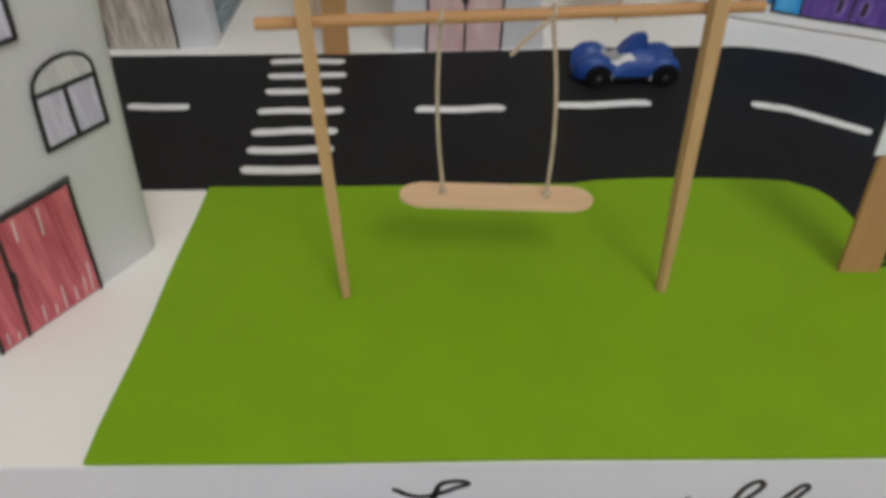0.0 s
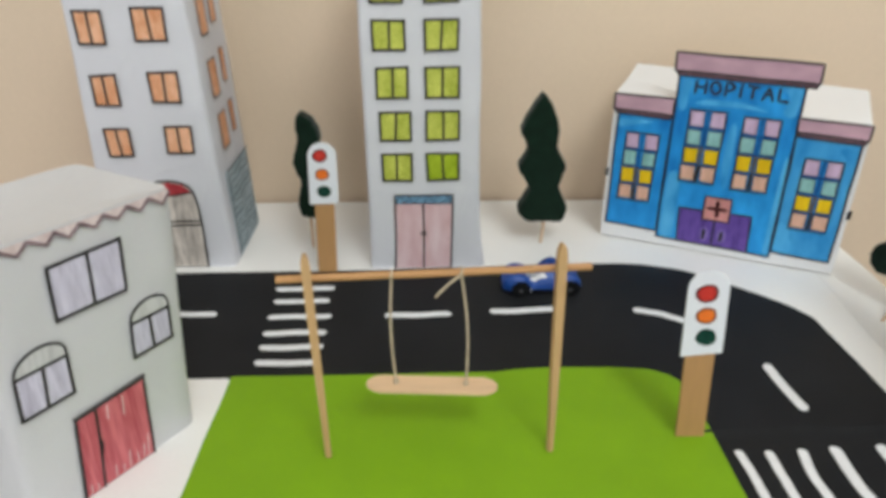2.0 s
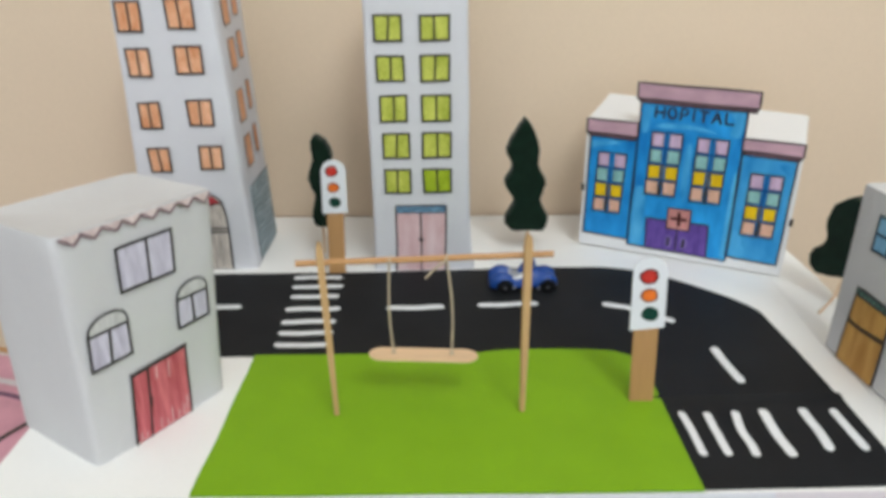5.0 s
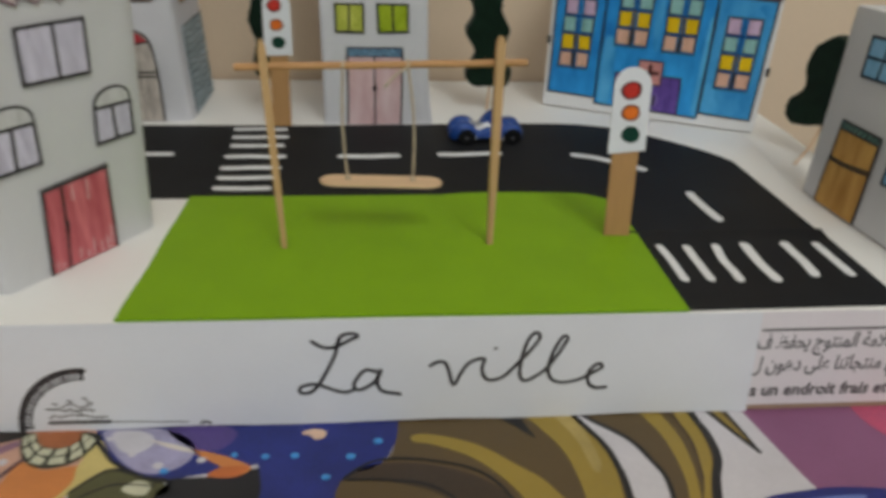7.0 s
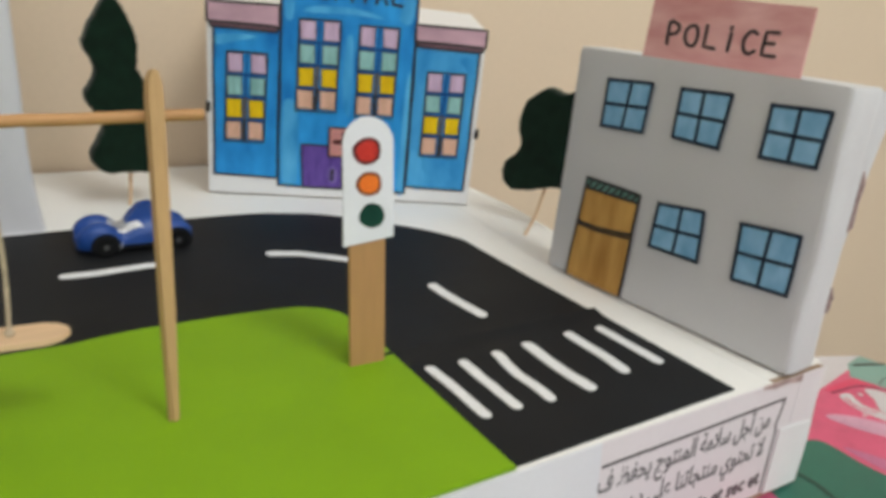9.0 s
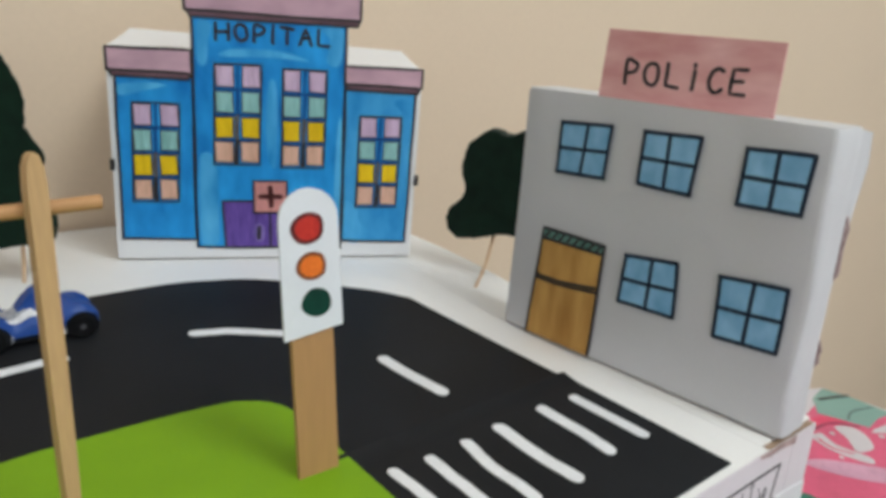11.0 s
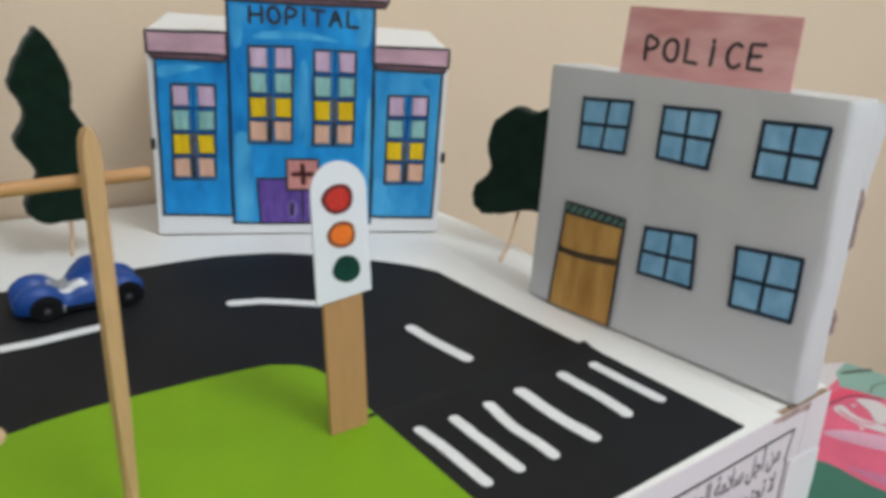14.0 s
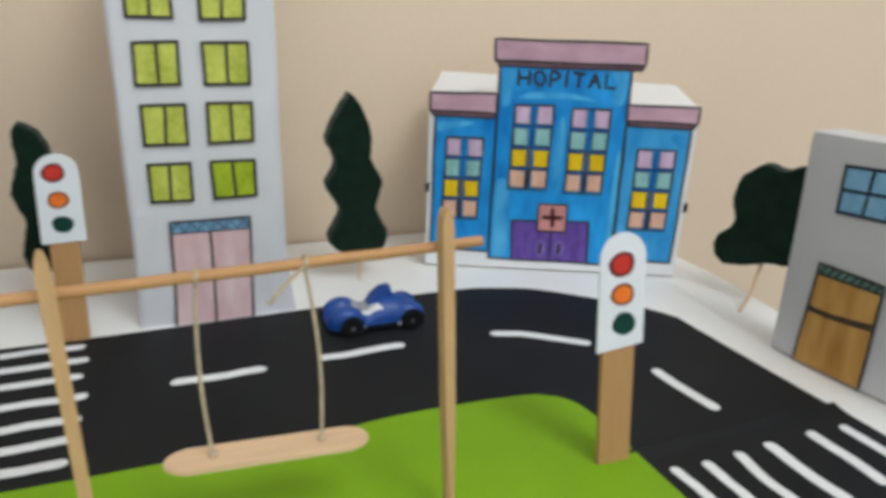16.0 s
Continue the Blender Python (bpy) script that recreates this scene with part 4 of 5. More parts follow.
def green_tower():
    lean = 0.09
    t = thing("paper_tower", base_frame((84, 310), (176, 312)), "tall white paper tower with lime green windows and a pink door", "paper tower")
    put = facade(lean)
    bm = paper_box(bmesh.new(), -1, 88, (83.0, 254.5), (-1.5, 255.5), 112, lean, sag=3, soft=4, flare=(1.0, 4.5))
    smooth(part("wall", bm, PAPER_COOL, t), 60)
    bm = bmesh.new()
    prism(bm, [(-0.5, 252), (4.5, 252), (2.6, 261), (-0.8, 271)], -6, -5.2, put)
    part("torn_flap", bm, PAPER_COOL, t)
    for i, v in enumerate((80.5, 113.3, 146.6, 181.0, 213.8)):
        top = (102.5, 135.6, 168.6, 201.8, 233.4)[i]
        du = (3.5, 3.0, 2.0, 0.7, 0)[i]
        drawn_window(t, put, quad(7.8 + du, v, 29.3 + du * 1.3, top), LIME, h=1.3)
        drawn_window(t, put, quad(44.3 + du * 0.35, v, 67.6 + du * 0.6, top), LIME_DEEP if i == 0 else LIME, h=1.3)
    door = part("door", prism(bmesh.new(), quad(19.0, 0.6, 64.8, 60, 0.2), 0.8, 1.3, put), ROSE, t, "pale pink drawn double door")
    part("awning", prism(bmesh.new(), quad(20, 60.2, 64.9, 67.2, 0.2), 0.8, 1.3, put), BLUE_TRIM, door, "blue hatched awning strip")
    lines(door, put, [[(18.3, 0.6), (20, 33), (20, 67.4), (65, 67.2), (65, 33), (64.3, 0.6)], [(42.0, 0.6), (42.2, 60)]], 1.4, h=1.3)
    zig = [(20 + 45 * k / 12, 61 + (5.3 if k % 2 else 0)) for k in range(13)]
    lines(door, put, [zig, [(20, 60.2), (65, 60)]], 0.9, h=1.3, name="hatching")
    bm = bmesh.new()
    prism(bm, [(42.2 + 2.2 * math.cos(2 * math.pi * k / 10), 33 + 2.4 * math.sin(2 * math.pi * k / 10)) for k in range(10)], 1.2, 1.6, put)
    part("door_knob", bm, INK, door)


green_tower()


def orange_tower():
    lean = 0.02
    t = thing("paper_tower", base_frame((-130, 317), (-34, 317)), "tall white paper tower with orange windows and a brown arched door", "paper tower")
    put = facade(lean)
    bm = paper_box(bmesh.new(), -9, 93.2, (82.8, 258), (-1.0, 260), 90, lean, sag=5, soft=4, rise=(-20.0, 2.0))
    smooth(part("wall", bm, PAPER_COOL, t), 60)
    part("paper_flap", prism(bmesh.new(), [(-1, 253), (8, 253.6), (21, 254), (20, 260), (19, 263.5), (12, 262.4), (3, 261), (-0.6, 258)], 0.2, 0.9, put), PAPER_COOL, t)
    part("paper_flap", prism(bmesh.new(), [(78, 255), (82.6, 254), (83.4, 258), (83.6, 262), (81, 266), (79.4, 260)], -88, -87.2, put), PAPER_COOL, t)
    for i, (v0, v1) in enumerate(((98, 119), (137.8, 159.8), (182.6, 205.2), (219.4, 242.8))):
        drawn_window(t, put, quad((9.5, 7.7, 5.0, 2.9)[i], v0, (27.8, 25.6, 24.6, 22.8)[i], v1), ORANGE, h=1.6)
        drawn_window(t, put, quad((54.5, 50.0, 46.2, 44.2)[i], v0 + 1.8, (74.4, 70.8, 68.1, 66.3)[i], v1 + 2.2), ORANGE, h=1.6)

    # the side, drawn too
    def side(w, v, h):
        return ((93.2 - 10.2 * v / 251 + h) * MM, (w - lean * v) * MM, v * MM)
    for i, (v0, v1) in enumerate(((95, 123), (137, 165), (184, 210), (222, 249))):
        for a, b, v0, v1 in ((23 - 1.6 * i, 41 - 1.8 * i, v0, v1), ((56, 56, 50.3, 51)[i], (66, 65.5, 63, 65)[i], v0 + 5, v1 + 3)):
            win = part("window", prism(bmesh.new(), quad(a, v0, b, v1), 0.8, 1.5, side), ORANGE, t)
            bm = bmesh.new()
            for p, q in (((a, v0), (a, v1)), ((b, v0), (b, v1)), ((a, v0), (b, v0)), ((a, v1), (b, v1))):
                stroke(bm, along([Vector(p), Vector(q)], 4), 1.0, 1.4, 1.62, side)
            part("window_frame", bm, INK_SOFT, win)
    gate = part("shutter", prism(bmesh.new(), quad(15, 3, 84, 77), 0.8, 1.5, side), GREYBLUE, t, "grey blue hatched roller shutter")
    bm = bmesh.new()
    for p, q in (((15, 3), (20, 77)), ((20, 77), (86, 77))):
        stroke(bm, along([Vector(p), Vector(q)], 4), 1.2, 1.4, 1.65, side)
    for k in range(12):
        stroke(bm, [Vector((16 + 68 * j / 8, 7 + 5.8 * k + 1.3 * math.sin(j * 1.6))) for j in range(9)], 0.9, 1.4, 1.62, side)
    part("slat_line", bm, INK_SOFT, gate)
    # the arched door
    arch = [Vector(p) for p in ((32, 70.5), (39, 75.5), (50, 77), (60, 75), (67.5, 68), (70.3, 48), (70.8, 20), (70.5, 1))]
    out = [(v.x, v.y) for v in curve(arch, 4)]
    door = part("door", prism(bmesh.new(), out + [(27, 1), (29, 48)], 1.0, 1.5, put), BROWN, t, "brown pencilled arched door with a red fanlight")
    part("fanlight", prism(bmesh.new(), [(33, 69), (39, 74), (50, 75.6), (60, 73.5), (66.5, 67.5), (52, 65)], 1.1, 1.7, put), DARK_RED, door)
    lines(door, put, [out, [(32, 70.5), (29, 48), (27, 1)], [(30, 41.5), (71, 42.5)], [(30, 38), (71, 39)], [(32.5, 69), (52, 64.5), (67, 67.5)]], 1.5, h=1.7)


orange_tower()


def hospital():
    lean = 0.10
    t = thing("paper_hospital", base_frame((293, 373), (470, 286)), "bright blue drawn paper hospital with coloured windows", "paper hospital")
    put = facade(lean)
    bm = paper_box(bmesh.new(), -1, 188.5, (189.5, 128.5), (3, 134.5), 78, lean, sag=1.0, soft=2.0, lift=1.5, rise=(9.0, 9.0))
    smooth(part("wall", bm, PAPER, t), 60)
    # the drawn front, a card that stands above the roof in the middle
    bm = bmesh.new()
    prism(bm, [(-0.5, 1.7), (188.3, 1.4), (189.2, 128.5), (141.8, 129.3), (141.8, 155.0), (149.3, 156.0), (149.1, 170.2), (47.8, 171.1), (48.2, 157.0), (50.6, 154.5), (49.8, 134.4), (3.2, 134.4)], 0.5, 1.3, put)
    part("front_card", bm, PAPER, t)
    # dark set-back strip added under the card to give its foot a line of shade
    part("gap_block", box(bmesh.new(), 0.003, 0.185, 0.003, 0.046, 0.0, 0.0022), CARDBOARD, t)
    H = 1.45
    for pts, m in (([(3.6, 15.4), (47.6, 14.6), (50.2, 118.8), (7, 118)], HBLUE), ([(48, 9.2), (140, 7.8), (140.8, 154.5), (51.3, 154)], HBLUE),
                   ([(140.5, 13), (184, 11.6), (185.6, 115.3), (141, 114.5)], HBLUE_LIGHT)):
        wing = part("painted_wing", prism(bmesh.new(), pts, 1.0, H, put), m, t)
        lines(wing, put, [pts + pts[:1]], 1.7, h=H + 0.1)
    # washed-out strokes
    for pts in ([(51.0, 12.4), (60.5, 11.8), (62.3, 30), (62, 60), (60, 71), (54, 72), (51.6, 62)], [(144, 13.4), (157, 13), (158, 20), (152, 27), (150, 38), (142.6, 40)], [(134.4, 12), (138.4, 12), (139.2, 90), (136.4, 89), (135, 40)],
                [(129, 131), (137.5, 130), (138.6, 150), (132, 151.4), (124, 151.0), (131, 144)], [(53.4, 128), (58.5, 127), (59.5, 140), (62, 150), (54.2, 151.2)], [(66, 131), (96, 132.4), (118, 131.2), (100, 136), (74, 135.4)],
                [(170, 107), (183, 106), (183.8, 62), (180.4, 60), (179.4, 98)], [(8.2, 113), (24, 115), (36, 113.4), (22, 109), (9.2, 106)], [(92.5, 70), (98, 66), (98.6, 112), (94.4, 118), (92.8, 96)]):
        part("light_wash", prism(bmesh.new(), [(v.x, v.y) for v in curve([Vector(p) for p in wobble(pts, 0.6)], 4, True)], 1.2, H + 0.03, put), WASH, t)
    # cornices
    for pts in ([(3.2, 121.5), (50, 120.5), (50, 134.2), (3.2, 134.3)], [(47.9, 157), (149.2, 156), (149.0, 170.3), (47.6, 171.3)], [(140.4, 118.2), (189, 117.2), (189, 128.6), (140.2, 129.2)]):
        cor = part("cornice", prism(bmesh.new(), pts, 1.0, 2.2, put), MAUVE, t, "mauve cornice with a dark outline")
        a, b = Vector(pts[0]), Vector(pts[1])
        low = [a + Vector((0.8, 0)), b - Vector((0.8, 0)), b + Vector((-2, -3.5)), a + Vector((2.4, -3.5))]
        part("cornice_lip", prism(bmesh.new(), [(p.x, p.y) for p in low], 1.0, 2.0, put), MAUVE_DARK, cor)
        lines(cor, put, [pts + pts[:1]], 1.7, h=2.2)
        lines(cor, put, [[low[0], low[3], low[2], low[1]]], 1.4, h=2.0)
    # window blocks, four rows of two panes
    rows = (WIN_LILAC, WIN_TEAL, WIN_YELLOW, WIN_PEACH)
    for (u0, u1, v0, v1, sl) in ((13.3, 40.2, 40.2, 102.6, 1.9), (61.6, 89.2, 65, 127.4, 1.1), (102.1, 128.9, 63.4, 125.8, 0.8), (149.9, 177.1, 37, 98.3, 0.6)):
        quadp = [(u0 - sl, v0), (u1 - sl, v0), (u1 + sl, v1), (u0 + sl, v1)]
        block = part("window_block", prism(bmesh.new(), wobble(quadp, 0.3), 1.2, H + 0.06, put), HBLUE, t, "block of eight drawn panes in four colours")
        lines(block, put, [quadp + quadp[:1]], 1.0, h=H + 0.1)
        ph = (v1 - v0) / 4
        for r in range(4):
            va, vb = v1 - (r + 1) * ph + 1.9, v1 - r * ph - 0.9
            s = sl * (2 * ((va + vb) / 2 - v0) / (v1 - v0) - 1)
            mid = (u0 + u1) / 2
            for a, b in ((u0 + 0.9, mid - 2.6), (mid + 2.6, u1 - 0.9)):
                q = quad(a + s, va, b + s, vb, 0.3)
                pane = part("pane", prism(bmesh.new(), q, 1.3, H + 0.25, put), rows[r], block)
                lines(pane, put, [q + q[:1]], 0.8, h=H + 0.25, name="pane_outline")
            if r < 3:
                bar = [(u0 + s, va - 2.6), (u1 + s, va - 2.4), (u1 + s, va - 0.5), (u0 + s, va - 0.6)]
                part("bar", prism(bmesh.new(), wobble(bar, 0.25), 1.3, H + 0.12, put), NAVY, block)
            lines(block, put, [[(mid + s - 0.3, va), (mid + s + 0.2, vb)]], (1.6, 2.2, 3.0, 3.0)[r], h=H + 0.10, name="mullion", mat=(NAVY, NAVY, INK_SOFT, INK)[r])
    door = part("door", prism(bmesh.new(), [(65.9, 8.2), (122.8, 7.6), (121.5, 41.6), (64.5, 40.8)], 1.2, H + 0.08, put), PURPLE, t, "purple drawn double door")
    lines(door, put, [[(65.9, 8.2), (64.5, 40.8), (121.5, 41.6), (122.8, 7.6)], [(94.4, 8.2), (94.2, 33)]], 1.4, h=H + 0.1)
    for u in (87, 101):
        ring = [(u + 4.0 * math.cos(2 * math.pi * k / 10), 19.0 + 7.0 * math.sin(2 * math.pi * k / 10)) for k in range(11)]
        part("door_pane", prism(bmesh.new(), ring[:-1], 1.3, H + 0.14, put), PURPLE_PALE, door)
        lines(door, put, [[(u, 15.5), (u + 0.3, 22.5)]], 2.6, h=H + 0.14, name="door_handle")
    sign = part("cross_sign", prism(bmesh.new(), quad(84.0, 33.2, 104.8, 54.5, 0.2), 1.3, H + 0.35, put), SALMON, t, "pink square sign with a black cross")
    lines(sign, put, [[(84.0, 33.2), (104.8, 33.2), (104.8, 54.5), (84.0, 54.5), (84.0, 33.2)]], 1.3, h=H + 0.35)
    lines(sign, put, [[(94.5, 38), (94.3, 50)], [(88.3, 43.8), (100.6, 44.0)]], 3.4, h=H + 0.36, mat=CROSS_PEN, name="cross")
    lettering(t, put, "HOPITAL", 64.5, 134.0, 141.2, 150.4, 2.0, h=H + 0.1, tilt=-0.15, thin=0.5)
    for u, v in ((1.2, 64), (189.2, 56)):
        bm = bmesh.new()
        prism(bm, [(u - 1.5, v - 3.5), (u + 1.5, v - 3.5), (u + 1.8, v + 3.5), (u - 1.2, v + 3.5)], 0.5, 1.8, put)
        part("side_mark", bm, INK, t)


hospital()


def police():
    t = thing("paper_police_station", base_frame((447, 163), (457, -1)), "white paper police station with blue drawn windows", "paper building")
    put = facade(0.0)
    bm = paper_box(bmesh.new(), 0, 163.3, (161.5, 133.5), (3.5, 135), 25, 0.0, sag=1.0, soft=4, lift=1.3)
    smooth(part("wall", bm, PAPER_GREY, t), 60)
    for c in ([(28.9, 94.1), (58.2, 95.8), (59.7, 121.2), (29.9, 120.0)], [(77.4, 97.3), (104.2, 96.5), (105.9, 122.3), (77.6, 121.6)], [(125.9, 97.4), (152.8, 98.0), (153.8, 122.0), (126.6, 121.3)],
              [(75.4, 37.1), (105.4, 38.3), (103.8, 64.2), (76.4, 61.6)], [(126.0, 36.7), (153.8, 38.3), (154.0, 66.9), (124.5, 64.6)]):
        drawn_window(t, put, c, PANE, cross=True, pen=1.85, h=1.4, ink=NAVY_INK)
    door = part("door", prism(bmesh.new(), [(18.9, 1.4), (61.0, 1.6), (63.4, 57.4), (23.9, 57.4)], 0.9, 1.4, put), TAN, t, "brown felt-pen door with a dark bar")
    awning = part("awning", prism(bmesh.new(), [(24.0, 57.5), (63.4, 57.5), (63.8, 62.4), (24.7, 63.0)], 0.9, 1.45, put), TEAL_TRIM, door, "green striped strip over the door")
    lines(door, put, [[(18.9, 1.8), (21.8, 34), (24.7, 63.0), (63.8, 62.4), (62.6, 36), (61.0, 1.8)], [(24.0, 57.5), (63.4, 57.5)]], 1.5, h=1.4)
    lines(door, put, [[(22.4, 36.6), (36, 36.4), (48.7, 37.8), (61.6, 39.6)]], 1.2, h=1.42, name="door_bar")
    lines(door, put, [[(22.2, 34.4), (36, 34.2), (48.7, 35.4), (61.6, 37.0)]], 1.2, h=1.42, name="door_bar")
    lines(door, put, [[(23.5, 35.6), (40, 35.2), (61, 38.2)]], 1.5, h=1.41, mat=BROWN_DARK, name="door_bar")
    part("door_handle", prism(bmesh.new(), [(21.9, 33.0), (26.4, 35.8), (22.8, 38.6)], 1.3, 1.6, put), INK, door)
    for k in range(8):
        u = 26.4 + 4.7 * k
        lines(awning, put, [[(u, 58.4), (u + 2.6, 61.8)]], 1.3, h=1.5, name="hatching")
    # the carton base under the paper
    part("gap_block", box(bmesh.new(), 0.004, 0.159, 0.003, 0.022, 0.0, 0.0020), CARDBOARD, t)

    for v0, v1 in ((68, 97), (27, 41)):
        part("torn_edge", prism(bmesh.new(), [(161.2, v0), (163.0, v0 + 3), (162.6, (v0 + v1) / 2), (163.2, v1 - 5), (161.4, v1)], -25.6, -24.2, put), TORN, t, "torn brown cardboard edge")

    # the loose end of the wrapping paper, which stands off the back of the side
    fold = [(22.0, 132.6), (31.5, 131.0), (33.0, 118.0), (29.8, 98.0), (27.0, 78.0), (25.2, 62.0), (22.0, 62.0)]
    bm = prism(bmesh.new(), fold, 160.6, 161.3, lambda d, v, u: ((u + 0.05 * max(0.0, d - 25) ** 1.6 - 0.006 * (v - 62)) * MM, d * MM, v * MM))
    bmesh.ops.recalc_face_normals(bm, faces=bm.faces)
    part("paper_flap", bm, PAPER_GREY, t, "loose white paper edge")

    # the sign that stands on the roof
    def up(u, v, h):
        f = (u - 52) / 76
        return (u * MM, (2 + 12 * f - h) * MM, v * MM)
    s = part("roof_sign", prism(bmesh.new(), [(48, 132.5), (128.5, 131.5), (128.8, 163.8), (50, 166.0)], 0.0, 0.7, up), SIGN_PINK, t, "pink paper sign with black lettering")
    lettering(s, up, "POLICE", 60.2, 118.6, 141.8, 152.0, 1.7, h=0.8, tilt=-0.05)


police()


# ---- trees ----
def tree(name, base, outline, label, lean=(0.0, 0.0), thick=7.0, turn=0.0, group="", back=0.0):
    """A felt crown on a toothpick: outline in millimetres from the foot, x sideways."""
    p = lifted(*base)
    m = Matrix.Translation((p.x * MM, p.y * MM, p.z * MM - 0.0004)) @ Matrix.Rotation(radians(turn), 4, "Z")
    t = thing(name, m, label, "model tree", group)
    foot = min(z for _, z in outline)
    bm = bmesh.new()
    rod(bm, [(0, 0, 0), (lean[0] * 0.5 * MM, lean[1] * 0.5 * MM, foot * 0.5 * MM), (lean[0] * MM, lean[1] * MM, (foot + 14) * MM)], [0.0010, 0.0012, 0.0012], 8)
    smooth(part("trunk", bm, SEATM, t, "thin wooden toothpick trunk"))
    cut = [Vector(p) for p in outline]
    line = curve(cut, 8, True)
    straight = [a.lerp(b, k / 8) for a, b in zip(cut, cut[1:] + cut[:1]) for k in range(8)]
    assert len(straight) == len(line)
    line = [a.lerp(b, 0.55) for a, b in zip(line, straight)]
    line = [Vector((v.x + 1.0 * noise.noise((v.x * 0.4, v.y * 0.4, 3.0)) + rng.uniform(-0.2, 0.2), v.y + 1.0 * noise.noise((v.x * 0.4, v.y * 0.4, 9.0)))) for v in line]
    n = len(line)
    turn_way = 1 if sum(line[i - 1].x * line[i].y - line[i].x * line[i - 1].y for i in range(n)) > 0 else -1
    bm = bmesh.new()
    rings = []
    prof = [(-1.0, 1.5), (-0.85, 0.5), (-0.45, 0.1), (0, 0), (0.45, 0.1), (0.85, 0.5), (1.0, 1.5)]
    for d, inset in prof:
        ring = []
        for i, p in enumerate(line):
            tan = (line[(i + 1) % n] - line[i - 1]).normalized()
            q = p + Vector((-tan.y, tan.x)) * inset * turn_way
            ring.append(bm.verts.new((q.x * MM, (back + d * thick) * MM, q.y * MM)))
        rings.append(ring)
    for a, b in zip(rings, rings[1:]):
        for i in range(n):
            bm.faces.new((a[i], a[(i + 1) % n], b[(i + 1) % n], b[i]))
    bm.faces.new(rings[0])
    bm.faces.new(rings[-1][::-1])
    bmesh.ops.recalc_face_normals(bm, faces=bm.faces)
    bmesh.ops.triangulate(bm, faces=[f for f in bm.faces if len(f.verts) > 4], ngon_method="EAR_CLIP")
    crown = smooth(part("crown", bm, FELT, t, "dark green felt crown with a wavy outline"), 32)
    return t


# counter-clockwise outlines
tree("tree", (234, 357), [(-11, 23), (-19, 26.5), (-22.5, 35), (-13.5, 53), (-23.5, 72), (-16, 88), (-22.5, 105), (-6.5, 134.5), (2, 126), (9, 109), (8.5, 90), (16.5, 74), (12, 54), (20.5, 36), (16, 23), (2, 23.5)][::-1],
     "slender dark green felt tree beside the blue hospital", (2, 0), 8, 0, "felt trees")
tree("tree", (27, 354), [(-5, 31), (-9, 42), (-5, 62), (-10.5, 80), (-5, 98), (-6, 114), (-2, 121), (8, 115), (13.5, 103), (12.5, 88), (18.5, 72), (12.5, 52), (18.5, 38), (13, 30)][::-1],
     "slender dark green felt tree behind the traffic light", (0, 0), 8, 0, "felt trees")
tree("tree", (469, 214), [(-11, 27), (-22, 25.5), (-29.5, 29.5), (-32, 38), (-29.5, 46), (-22.5, 52), (-19, 60), (-23, 73), (-18.5, 90), (-5, 100), (8, 97.5), (20, 102), (33, 100), (38, 82), (36, 58), (34, 42), (22, 34), (8, 33)][::-1],
     "bushy dark green felt tree beside the police station", (2.5, 23.0), 7, -66, "felt trees", 21.1)


# ---- traffic lights ----
def traffic_light(base, top, stick_w, top_z, sign_w, sign_z, lamps, label, group, tilt):
    """A lolly stick with a white paper sign; base is the foot of the stick's middle, in millimetres; top its upper end."""
    d = Vector(top) - Vector(base)
    yaw = 0.0
    t = thing("traffic_light", Matrix.Translation(Vector(base) * MM), label, "model traffic light", group)

    def put(x, z, h):
        f = z / top_z
        return ((x + d.x * f) * MM, (d.y * f - h) * MM, z * MM)
    w = stick_w / 2
    bm = prism(bmesh.new(), [(-w, 0), (w, 0), (w, top_z - 12), (w * 0.7, top_z - 9), (-w * 0.7, top_z - 9), (-w, top_z - 12)], -1.0, 1.0, put)
    part("stick", bm, STICK, t, "flat brown lolly stick")
    z0, z1 = sign_z
    s = sign_w / 2
    n = 12
    arch = [(s * math.cos(math.pi * k / n) * 0.985, z1 - s * 0.95 + s * 0.95 * math.sin(math.pi * k / n)) for k in range(n + 1)]
    bm = prism(bmesh.new(), [(-s, z0 - tilt), (s * 1.03, z0 + tilt)] + arch, 1.05, 2.0, put)
    sign = part("sign", bm, PAPER_FRONT, t, "white card sign with a rounded top")
    for (x, z, r), m, rim in zip(lamps, (L_RED, L_ORANGE, L_GREEN), (RIM_RED, RIM_ORANGE, L_GREEN)):
        def blob(k, q):
            return [(x + q * (1 + 0.05 * math.sin(3 * a + z)) * math.cos(a), z + 0.9 * q * (1 + 0.05 * math.cos(2 * a + x)) * math.sin(a)) for a in (2 * math.pi * i / k for i in range(k))]
        lamp = part("lamp", prism(bmesh.new(), blob(24, r), 1.9, 2.15, put), rim, sign)
        part("lens", prism(bmesh.new(), blob(24, r * 0.74), 2.0, 2.25, put), m, lamp)
    return t


traffic_light((282.5, 88.0, 2.0), (280.0, 94.5, 110.0), 16.2, 108, 22.6, (55.6, 106.5), ((-0.7, 93.0, 6.3), (0.2, 79.8, 5.8), (1.5, 66.6, 5.8)),
              "brown lolly stick traffic light standing at the lawn corner", "traffic lights", 1.1)
traffic_light((48.8, 287.6, 7.6), (50.6, 293.0, 110.5), 15.2, 106, 22.4, (59.5, 109.0), ((-1.6, 98.6, 5.9), (-0.6, 83.6, 5.5), (0.4, 69.8, 5.5)),
              "brown lolly stick traffic light standing by the crossing", "traffic lights", 0.3)


